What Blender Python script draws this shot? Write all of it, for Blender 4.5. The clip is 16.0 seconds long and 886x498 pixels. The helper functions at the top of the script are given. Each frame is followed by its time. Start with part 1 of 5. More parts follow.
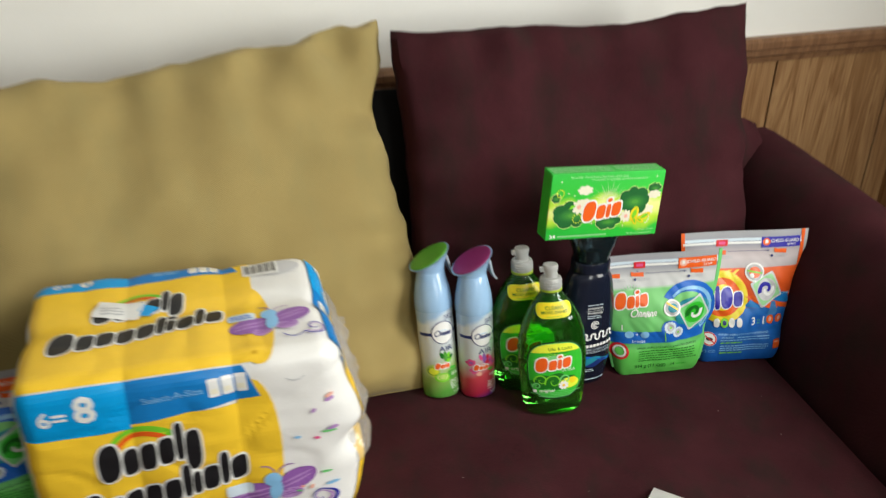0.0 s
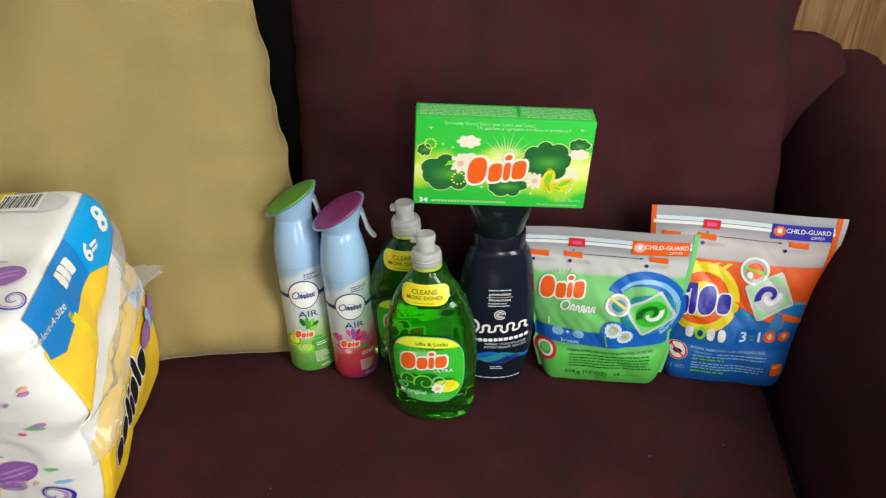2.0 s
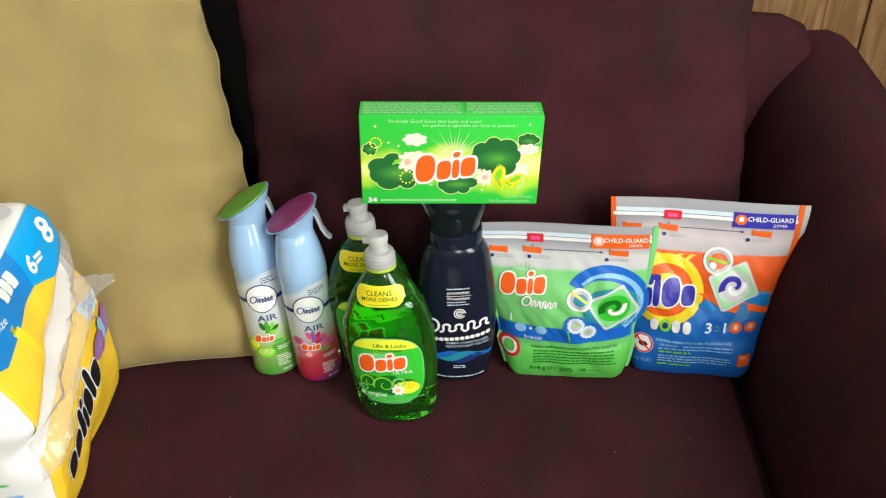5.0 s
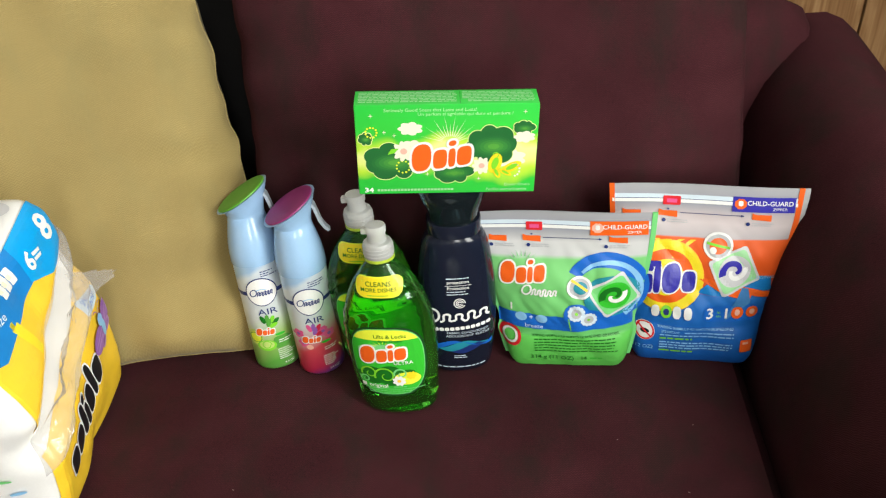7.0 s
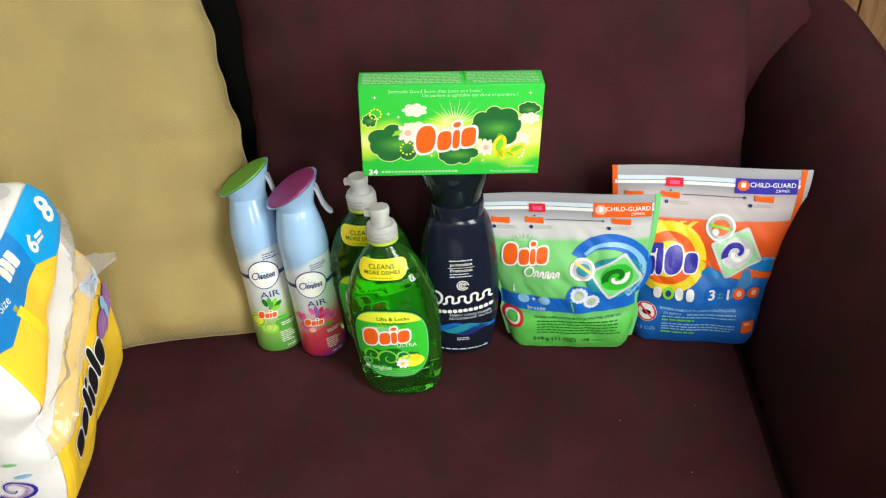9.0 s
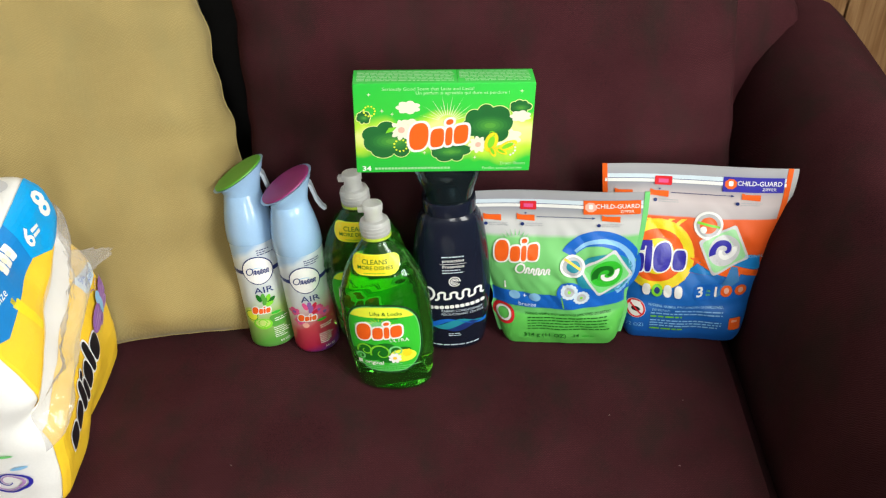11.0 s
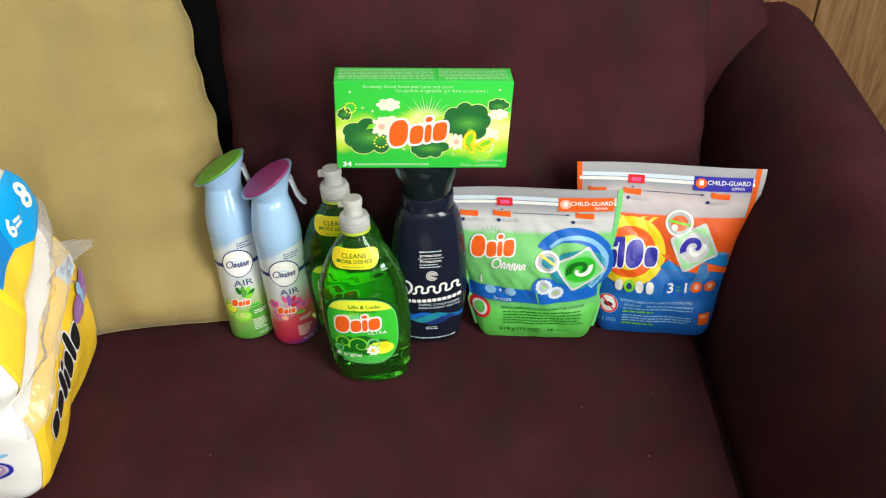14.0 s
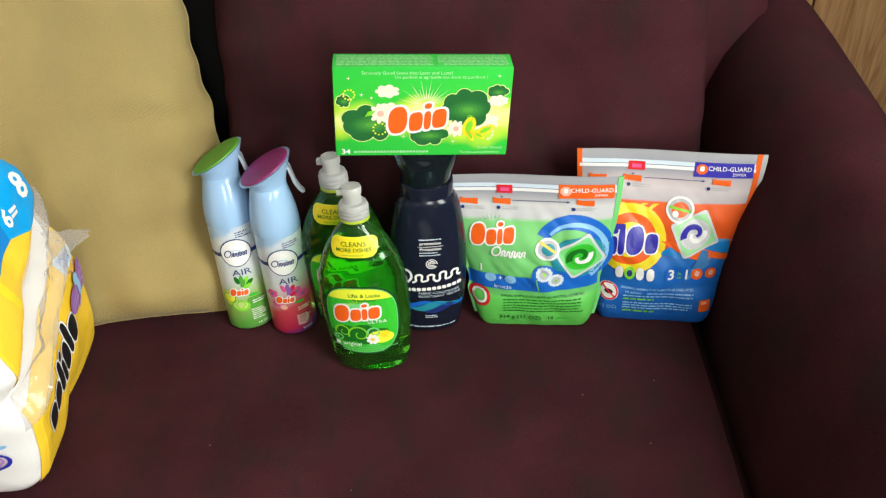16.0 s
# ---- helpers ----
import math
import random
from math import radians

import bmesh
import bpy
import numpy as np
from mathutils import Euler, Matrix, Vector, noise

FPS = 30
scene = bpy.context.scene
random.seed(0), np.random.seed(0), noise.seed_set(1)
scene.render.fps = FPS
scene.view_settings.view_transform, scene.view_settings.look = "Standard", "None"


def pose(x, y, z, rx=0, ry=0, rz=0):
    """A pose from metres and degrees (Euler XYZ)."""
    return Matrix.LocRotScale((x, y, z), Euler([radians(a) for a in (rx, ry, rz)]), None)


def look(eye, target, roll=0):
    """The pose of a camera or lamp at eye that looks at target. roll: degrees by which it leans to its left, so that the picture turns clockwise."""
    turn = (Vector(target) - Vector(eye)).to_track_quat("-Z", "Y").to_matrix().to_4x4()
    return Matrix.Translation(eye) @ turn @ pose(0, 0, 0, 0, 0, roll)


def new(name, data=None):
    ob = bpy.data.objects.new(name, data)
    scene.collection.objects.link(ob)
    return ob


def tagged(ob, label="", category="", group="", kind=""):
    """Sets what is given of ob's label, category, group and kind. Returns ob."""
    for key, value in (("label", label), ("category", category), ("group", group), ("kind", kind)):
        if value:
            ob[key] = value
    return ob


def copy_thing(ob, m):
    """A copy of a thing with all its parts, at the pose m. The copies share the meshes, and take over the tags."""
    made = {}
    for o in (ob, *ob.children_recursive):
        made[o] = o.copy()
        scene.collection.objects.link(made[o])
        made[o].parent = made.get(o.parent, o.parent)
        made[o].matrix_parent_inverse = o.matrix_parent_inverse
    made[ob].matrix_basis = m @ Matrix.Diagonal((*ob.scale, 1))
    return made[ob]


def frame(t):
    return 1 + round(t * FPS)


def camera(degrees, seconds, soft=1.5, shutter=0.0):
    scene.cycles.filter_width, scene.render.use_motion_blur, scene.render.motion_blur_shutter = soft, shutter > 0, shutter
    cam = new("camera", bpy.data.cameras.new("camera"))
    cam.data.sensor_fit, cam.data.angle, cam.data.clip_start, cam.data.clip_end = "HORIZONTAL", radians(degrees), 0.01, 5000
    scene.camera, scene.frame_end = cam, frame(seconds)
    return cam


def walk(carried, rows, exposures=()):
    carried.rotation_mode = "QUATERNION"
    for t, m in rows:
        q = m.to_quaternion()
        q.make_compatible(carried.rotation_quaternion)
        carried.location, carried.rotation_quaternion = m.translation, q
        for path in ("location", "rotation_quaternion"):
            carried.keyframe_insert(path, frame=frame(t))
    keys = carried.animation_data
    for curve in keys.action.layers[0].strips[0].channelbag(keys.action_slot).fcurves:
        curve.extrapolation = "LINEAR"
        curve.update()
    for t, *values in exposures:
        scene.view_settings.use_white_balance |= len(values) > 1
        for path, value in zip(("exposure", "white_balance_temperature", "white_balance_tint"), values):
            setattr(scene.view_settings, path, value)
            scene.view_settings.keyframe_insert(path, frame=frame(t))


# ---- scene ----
cam = camera(53.7, 16.0, soft=1.2, shutter=0.9)
METRES, EYE, TILT, LEAN, TURN = 0.8, 1.3384, -28.5, -0.7, -13.5
ROWS = [
    (0.0, 0.0, 0.0, 0.0, -0.0, 0.0, -0.0),
    (0.5, 0.1068, 0.1741, 0.0521, 2.13, -3.36, -1.6),
    (1.0, 0.2383, 0.3107, 0.1204, 6.04, -6.91, -3.26),
    (1.5, 0.397, 0.4287, 0.1575, 10.48, -9.77, -5.03),
    (2.0, 0.5158, 0.5024, 0.1841, 14.93, -11.02, -5.73),
    (2.5, 0.5476, 0.5114, 0.1902, 15.92, -11.33, -5.56),
    (3.0, 0.5634, 0.5263, 0.1947, 15.79, -11.79, -5.66),
    (3.5, 0.5623, 0.5345, 0.2055, 15.54, -12.0, -5.33),
    (4.0, 0.5599, 0.5439, 0.2103, 15.33, -11.85, -4.74),
    (4.5, 0.5684, 0.5439, 0.2056, 15.02, -11.81, -4.24),
    (7.0, 0.5896, 0.5497, 0.1929, 15.18, -12.1, -2.82),
    (7.5, 0.5875, 0.5563, 0.1966, 14.72, -12.37, -2.54),
    (8.0, 0.581, 0.5626, 0.1915, 14.78, -12.76, -2.77),
    (8.5, 0.5725, 0.5569, 0.1889, 14.94, -13.06, -2.94),
    (9.0, 0.5734, 0.5454, 0.1883, 14.6, -13.07, -2.81),
    (11.5, 0.5771, 0.5251, 0.1822, 13.75, -12.69, -3.43),
    (12.0, 0.5768, 0.5195, 0.1871, 13.75, -12.68, -4.17),
    (12.5, 0.5798, 0.5077, 0.1827, 13.54, -12.96, -3.86),
    (13.0, 0.5835, 0.5012, 0.1834, 12.93, -13.04, -3.64),
    (13.5, 0.5831, 0.5054, 0.1836, 12.53, -13.02, -3.81),
    (14.0, 0.5799, 0.5006, 0.1846, 12.65, -12.93, -4.02),
    (14.5, 0.5764, 0.4978, 0.1832, 12.73, -13.07, -3.98),
    (15.0, 0.5765, 0.5022, 0.1806, 12.71, -13.26, -3.64),
    (15.5, 0.5749, 0.5052, 0.1825, 12.46, -13.26, -3.66),
    (16.0, 0.5724, 0.5064, 0.1799, 12.28, -13.58, -3.76),
]
walk(cam, [(t, pose(0, 0, EYE, TILT, LEAN, TURN) @ pose(METRES * x, METRES * y, METRES * z, 90 + pitch, roll, yaw)) for t, x, y, z, yaw, pitch, roll in ROWS],
     exposures=((0, -0.16), (0.5, -0.37), (1.5, -0.31), (2.6, -0.04), (4.0, 0.06), (16, 0.09)))

# ---- world and light ----
world = bpy.data.worlds.new("sky")
scene.world = world
world.use_nodes = True
wn = world.node_tree
sky = wn.nodes.new("ShaderNodeTexSky")
sky.sky_type = "NISHITA"
sky.sun_disc = False
sky.sun_elevation, sky.sun_rotation = radians(50), radians(150)
wn.links.new(sky.outputs[0], wn.nodes["Background"].inputs[0])
wn.nodes["Background"].inputs[1].default_value = 0.12


def area_light(name, place, target, sx, sy, watts, colour):
    data = bpy.data.lights.new(name, "AREA")
    data.shape, data.size, data.size_y, data.energy, data.color = "RECTANGLE", sx, sy, watts, colour
    ob = new(name, data)
    ob.matrix_world = look(place, target)
    return ob


# daylight standing in the two window openings
area_light("window_daylight_front", (1.2, -2.44, 1.82), (1.0, 0.0, 1.2), 0.62, 1.0, 26, (0.98, 0.985, 0.92))
area_light("window_daylight_side", (1.54, 0.02, 1.50), (0.0, 0.22, 1.15), 0.80, 1.2, 47, (0.98, 0.985, 0.92))


# ---- materials ----
def material(name, colour, rough=0.6, metal=0.0, vary=0.12, scale=30.0, fine=400.0, bump=0.0, bump_scale=200.0,
             spec=0.5, transmission=0.0, sheen=0.0, coat=0.0, ior=1.45, alpha=1.0):
    m = bpy.data.materials.new(name)
    m.use_nodes = True
    nt = m.node_tree
    b = nt.nodes["Principled BSDF"]
    tc = nt.nodes.new("ShaderNodeTexCoord")
    n1 = nt.nodes.new("ShaderNodeTexNoise")
    n1.inputs["Scale"].default_value, n1.inputs["Detail"].default_value = scale, 4
    n2 = nt.nodes.new("ShaderNodeTexNoise")
    n2.inputs["Scale"].default_value, n2.inputs["Detail"].default_value = fine, 2
    nt.links.new(tc.outputs["Object"], n1.inputs["Vector"])
    nt.links.new(tc.outputs["Object"], n2.inputs["Vector"])
    add = nt.nodes.new("ShaderNodeMath")
    add.operation = "ADD"
    nt.links.new(n1.outputs[0], add.inputs[0])
    nt.links.new(n2.outputs[0], add.inputs[1])
    ramp = nt.nodes.new("ShaderNodeMapRange")
    ramp.inputs["From Min"].default_value, ramp.inputs["From Max"].default_value = 0.6, 1.4
    ramp.inputs["To Min"].default_value, ramp.inputs["To Max"].default_value = 1 - vary, 1 + vary
    nt.links.new(add.outputs[0], ramp.inputs["Value"])
    mul = nt.nodes.new("ShaderNodeVectorMath")
    mul.operation = "SCALE"
    mul.inputs[0].default_value = colour
    nt.links.new(ramp.outputs[0], mul.inputs["Scale"])
    nt.links.new(mul.outputs[0], b.inputs["Base Color"])
    b.inputs["Roughness"].default_value, b.inputs["Metallic"].default_value = rough, metal
    b.inputs["Specular IOR Level"].default_value, b.inputs["IOR"].default_value = spec, ior
    b.inputs["Transmission Weight"].default_value = transmission
    b.inputs["Sheen Weight"].default_value, b.inputs["Coat Weight"].default_value = sheen, coat
    b.inputs["Alpha"].default_value = alpha
    if bump:
        n3 = nt.nodes.new("ShaderNodeTexNoise")
        n3.inputs["Scale"].default_value, n3.inputs["Detail"].default_value = bump_scale, 3
        nt.links.new(tc.outputs["Object"], n3.inputs["Vector"])
        bp = nt.nodes.new("ShaderNodeBump")
        bp.inputs["Strength"].default_value, bp.inputs["Distance"].default_value = bump, 0.002
        nt.links.new(n3.outputs[0], bp.inputs["Height"])
        nt.links.new(bp.outputs[0], b.inputs["Normal"])
    return m


def herringbone(name, dark, light, pitch, zig, rough=0.95, sheen=0.15, strength=0.5, mottle=0.1, blotch=None, amount=0.0):
    """Woven cloth whose ribs run in a zigzag, from the object's x and z."""
    m = material(name, light, rough=rough, vary=mottle, scale=9.0, fine=900.0, sheen=sheen, spec=0.06)
    nt = m.node_tree
    b = nt.nodes["Principled BSDF"]
    tc = nt.nodes.new("ShaderNodeTexCoord")
    sep = nt.nodes.new("ShaderNodeSeparateXYZ")
    nt.links.new(tc.outputs["Object"], sep.inputs[0])

    def math_node(op, a, bb=None):
        n = nt.nodes.new("ShaderNodeMath")
        n.operation = op
        for i, v in enumerate((a, bb)):
            if v is None:
                continue
            if isinstance(v, (int, float)):
                n.inputs[i].default_value = v
            else:
                nt.links.new(v, n.inputs[i])
        return n.outputs[0]

    depth = math_node("ADD", sep.outputs["Z"], math_node("MULTIPLY", sep.outputs["Y"], 0.8))
    tri = math_node("PINGPONG", sep.outputs["X"], zig)
    wander = nt.nodes.new("ShaderNodeTexNoise")
    wander.inputs["Scale"].default_value, wander.inputs["Detail"].default_value = 45.0, 3
    nt.links.new(tc.outputs["Object"], wander.inputs["Vector"])
    drift = math_node("MULTIPLY", wander.outputs[0], pitch * 2.2)
    phase = math_node("MULTIPLY", math_node("ADD", math_node("ADD", depth, drift), math_node("MULTIPLY", tri, 0.9)), 2 * math.pi / pitch)
    wave = math_node("ADD", math_node("MULTIPLY", math_node("SINE", phase), 0.5), 0.5)
    mix = nt.nodes.new("ShaderNodeMix")
    mix.data_type = "RGBA"
    mix.inputs["A"].default_value = (*dark, 1)
    old = b.inputs["Base Color"].links[0].from_socket
    nt.links.new(old, mix.inputs["B"])
    nt.links.new(wave, mix.inputs["Factor"])
    nt.links.new(mix.outputs["Result"], b.inputs["Base Color"])
    if blotch:
        # brushed nap: rubbed patches, drawn out along the height
        mp = nt.nodes.new("ShaderNodeMapping")
        mp.inputs["Scale"].default_value = (1.5, 1.0, 0.7)
        nt.links.new(tc.outputs["Object"], mp.inputs[0])
        nap = nt.nodes.new("ShaderNodeTexNoise")
        nap.inputs["Scale"].default_value, nap.inputs["Detail"].default_value, nap.inputs["Roughness"].default_value = 13.0, 7, 0.62
        nt.links.new(mp.outputs[0], nap.inputs["Vector"])
        rub = nt.nodes.new("ShaderNodeMapRange")
        rub.inputs["From Min"].default_value, rub.inputs["From Max"].default_value = 0.46, 0.66
        rub.inputs["To Min"].default_value, rub.inputs["To Max"].default_value = 0.0, amount
        nt.links.new(nap.outputs[0], rub.inputs["Value"])
        worn = nt.nodes.new("ShaderNodeMix")
        worn.data_type = "RGBA"
        worn.inputs["B"].default_value = (*blotch, 1)
        nt.links.new(mix.outputs["Result"], worn.inputs["A"])
        nt.links.new(rub.outputs[0], worn.inputs["Factor"])
        nt.links.new(worn.outputs["Result"], b.inputs["Base Color"])
    bp = nt.nodes.new("ShaderNodeBump")
    bp.inputs["Strength"].default_value, bp.inputs["Distance"].default_value = strength, 0.0015
    nt.links.new(wave, bp.inputs["Height"])
    nt.links.new(bp.outputs[0], b.inputs["Normal"])
    return m


def wood_panel(name, dark, light):
    m = material(name, light, rough=0.45, vary=0.08, scale=3, fine=60, spec=0.4)
    nt = m.node_tree
    b = nt.nodes["Principled BSDF"]
    tc = nt.nodes.new("ShaderNodeTexCoord")
    mp = nt.nodes.new("ShaderNodeMapping")
    mp.inputs["Scale"].default_value = (9.0, 9.0, 1.1)
    nt.links.new(tc.outputs["Object"], mp.inputs[0])
    wv = nt.nodes.new("ShaderNodeTexNoise")
    wv.inputs["Scale"].default_value, wv.inputs["Detail"].default_value, wv.inputs["Distortion"].default_value = 1.6, 3, 1.6
    nt.links.new(mp.outputs[0], wv.inputs["Vector"])
    rings = nt.nodes.new("ShaderNodeMath")
    rings.operation = "MULTIPLY"
    rings.inputs[1].default_value = 26.0
    nt.links.new(wv.outputs[0], rings.inputs[0])
    sn = nt.nodes.new("ShaderNodeMath")
    sn.operation = "SINE"
    nt.links.new(rings.outputs[0], sn.inputs[0])
    mp2 = nt.nodes.new("ShaderNodeMapping")
    mp2.inputs["Scale"].default_value = (220.0, 220.0, 6.0)
    nt.links.new(tc.outputs["Object"], mp2.inputs[0])
    gr = nt.nodes.new("ShaderNodeTexNoise")
    gr.inputs["Scale"].default_value = 1.0
    nt.links.new(mp2.outputs[0], gr.inputs["Vector"])
    ad = nt.nodes.new("ShaderNodeMath")
    ad.operation = "MULTIPLY_ADD"
    ad.inputs[1].default_value, ad.inputs[2].default_value = 0.22, 0.1
    nt.links.new(sn.outputs[0], ad.inputs[0])
    ad2 = nt.nodes.new("ShaderNodeMath")
    ad2.operation = "ADD"
    nt.links.new(ad.outputs[0], ad2.inputs[0])
    nt.links.new(gr.outputs[0], ad2.inputs[1])
    mix = nt.nodes.new("ShaderNodeMix")
    mix.data_type = "RGBA"
    mix.inputs["A"].default_value = (*light, 1)
    mix.inputs["B"].default_value = (*dark, 1)
    nt.links.new(ad2.outputs[0], mix.inputs["Factor"])
    nt.links.new(mix.outputs["Result"], b.inputs["Base Color"])
    return m


PURPLE = herringbone("aubergine_weave", (0.041, 0.0120, 0.0152), (0.053, 0.0154, 0.0190), 0.0024, 0.0016, sheen=0.0, strength=0.10, mottle=0.8, blotch=(0.024, 0.0165, 0.0145), amount=0.6)
OLIVE = herringbone("olive_weave", (0.315, 0.238, 0.094), (0.36, 0.275, 0.112), 0.0030, 0.0030, sheen=0.08, strength=0.16, mottle=0.2, blotch=(0.30, 0.245, 0.105), amount=0.5)
WALL = material("off_white_paint", (0.88, 0.87, 0.83), rough=0.85, vary=0.03, scale=4, bump=0.1, bump_scale=300)
CEIL = material("ceiling_paint", (0.8, 0.79, 0.76), rough=0.9, vary=0.02, bump=0.2, bump_scale=150)
PANEL = wood_panel("oak_panelling", (0.22, 0.105, 0.040), (0.47, 0.285, 0.135))
RAILWOOD = wood_panel("rail_wood", (0.15, 0.07, 0.032), (0.30, 0.16, 0.08))
FLOOR = wood_panel("floor_wood", (0.05, 0.03, 0.018), (0.11, 0.065, 0.038))
GROOVE = material("panel_groove", (0.03, 0.018, 0.01), rough=0.9)
PAPER = material("white_paper", (0.85, 0.84, 0.82), rough=0.7, vary=0.03)


# ---- building helpers ----
def part(name, bm, mats, parent=None, label="", smooth=True, at=None):
    me = bpy.data.meshes.new(name)
    bm.to_mesh(me)
    bm.free()
    for m in (mats if isinstance(mats, (list, tuple)) else [mats]):
        me.materials.append(m)
    if smooth:
        me.shade_smooth()
        me.set_sharp_from_angle(angle=radians(40))
    ob = new(name, me)
    ob.parent = parent
    if at is not None:
        ob.matrix_basis = at
    if label:
        ob["label"] = label
    return ob


def thing(name, m, label, category, group="", kind="", size=1.0):
    ob = new(name)
    ob.empty_display_size = 0.05
    ob.matrix_basis = m @ Matrix.Scale(size, 4)
    return tagged(ob, label, category, group, kind)


def box_bm(x0, y0, z0, x1, y1, z1, bevel=0.0, segments=2):
    bm = bmesh.new()
    bmesh.ops.create_cube(bm, size=1, matrix=Matrix.LocRotScale(((x0 + x1) / 2, (y0 + y1) / 2, (z0 + z1) / 2), None, (abs(x1 - x0), abs(y1 - y0), abs(z1 - z0))))
    if bevel:
        bmesh.ops.bevel(bm, geom=bm.edges[:], offset=bevel, segments=segments, affect="EDGES", profile=0.6)
    return bm


def loft(rings, close=True, caps=True):
    """A skin over rings of equally many points."""
    bm = bmesh.new()
    vs = [[bm.verts.new(p) for p in r] for r in rings]
    n = len(rings[0])
    for a, b in zip(vs, vs[1:]):
        for i in range(n if close else n - 1):
            j = (i + 1) % n
            bm.faces.new((a[i], a[j], b[j], b[i]))
    if caps and close:
        bm.faces.new(vs[0][::-1])
        bm.faces.new(vs[-1])
    bmesh.ops.recalc_face_normals(bm, faces=bm.faces[:])
    return bm


def smooth_at(rows, z):
    """Smooth interpolation in rows of (z, a, b, ...)."""
    if z <= rows[0][0]:
        return rows[0][1:]
    for lo, hi in zip(rows, rows[1:]):
        if z <= hi[0]:
            k = (z - lo[0]) / (hi[0] - lo[0])
            i = rows.index(lo)
            before = rows[max(i - 1, 0)]
            after = rows[min(i + 2, len(rows) - 1)]
            out = []
            for c in range(1, len(lo)):
                h = hi[0] - lo[0]
                m0 = (hi[c] - before[c]) / max(hi[0] - before[0], 1e-6) * h
                m1 = (after[c] - lo[c]) / max(after[0] - lo[0], 1e-6) * h
                k2, k3 = k * k, k * k * k
                out.append((2 * k3 - 3 * k2 + 1) * lo[c] + (k3 - 2 * k2 + k) * m0 + (-2 * k3 + 3 * k2) * hi[c] + (k3 - k2) * m1)
            return tuple(out)
    return rows[-1][1:]


def oval(a, b, z, n=40, power=2.0, cx=0.0, cy=0.0):
    pts = []
    for i in range(n):
        t = 2 * math.pi * i / n
        c, s = math.cos(t), math.sin(t)
        pts.append((cx + a * math.copysign(abs(c) ** (2 / power), c), cy + b * math.copysign(abs(s) ** (2 / power), s), z))
    return pts


def turned(profile, n=40, power=2.0):
    """A body of oval rings from rows of (z, half width, half depth)."""
    return loft([oval(a, b, z, n, power) for z, a, b in profile])


def cushion(w, h, d, back_d, corner=0.06, puff=1.0, seed=0, wrinkle=0.006, nx=72, nz=64, ears=0.0, shear=0.0, tip=0.0, flare=0.0, boxy=2.6):
    """A stuffed cushion standing in x and z, centred, its base at z = 0."""
    bm = bmesh.new()
    off = Vector((seed * 7.3, seed * 3.1, seed * 1.7))
    front, back = [], []
    for j in range(nz + 1):
        v = 2 * j / nz - 1
        ra, rb = [], []
        for i in range(nx + 1):
            u = 2 * i / nx - 1
            # rounded square outline with drawn-out corners
            x = u * w / 2 * (1 - 0.035 * (1 - v * v) * abs(u) ** 3 * ears)
            z = v * h / 2 * (1 - 0.05 * (1 - u * u) * abs(v) ** 3 * ears)
            if corner:
                k = max(abs(u) + abs(v) - 2 + 2 * corner / w * 2, 0)
                x -= math.copysign(k * corner * 0.5, u)
                z -= math.copysign(k * corner * 0.5, v)
            z *= 1 + tip * u * (v > 0)
            x += shear * (z + h / 2)
            x += max(u, 0) ** 2 * flare * (0.15 - max(v, -0.45)) * (1 - 0.95 * min(max((v - 0.38) / 0.35, 0), 1))
            t = max((1 - abs(u) ** boxy) * (1 - abs(v) ** boxy), 0) ** 0.42
            p = Vector((x * 5, z * 5, 0)) + off
            wr = noise.noise(p * 1.3) * 1.2 + noise.noise(p * 3.1) * 0.45
            fold = noise.noise(Vector((x * 16, z * 4, 3)) + off) * (abs(v) ** 3) + noise.noise(Vector((x * 4, z * 15, 9)) + off) * (abs(u) ** 3)
            y = d * t * puff + (wr * wrinkle + fold * wrinkle * 3.2) * min(t * 2, 1)
            edge = noise.noise(Vector((x * 11, z * 11, 5)) + off) * wrinkle * 1.0 + noise.noise(Vector((x * 34, z * 34, 8)) + off) * wrinkle * 0.3
            ex = edge * abs(u) ** 6
            ez = edge * abs(v) ** 6 * (1.0 if v > 0 else 0.35)
            on_rim = i in (0, nx) or j in (0, nz)
            a = bm.verts.new((x + ex, -y if not on_rim else 0, z + ez + h / 2))
            b = a if on_rim else bm.verts.new((x + ex, back_d * max((1 - abs(u) ** 8) * (1 - abs(v) ** 8), 0) ** 0.35, z + ez + h / 2))
            ra.append(a)
            rb.append(b)
        front.append(ra)
        back.append(rb)
    for j in range(nz):
        for i in range(nx):
            bm.faces.new((front[j][i], front[j][i + 1], front[j + 1][i + 1], front[j + 1][i]))
            q = (back[j][i], back[j + 1][i], back[j + 1][i + 1], back[j][i + 1])
            bm.faces.new(q)
    rim = front[0] + [r[-1] for r in front[1:]] + front[-1][-2::-1] + [r[0] for r in front[-2:0:-1]]
    return bm, [v.co.copy() for v in rim]


def piping(path, r=0.0008):
    """A stitched seam round the rim of a cushion."""
    rings = []
    n = len(path)
    for i in range(n + 1):
        p0, p1, p2 = path[(i - 1) % n], path[i % n], path[(i + 1) % n]
        d = (p2 - p0).normalized()
        up = Vector((0, 1, 0))
        side = d.cross(up).normalized()
        rings.append([p1 + side * r * math.cos(2 * math.pi * k / 6) + up * r * math.sin(2 * math.pi * k / 6) for k in range(6)])
    return loft(rings, caps=False)


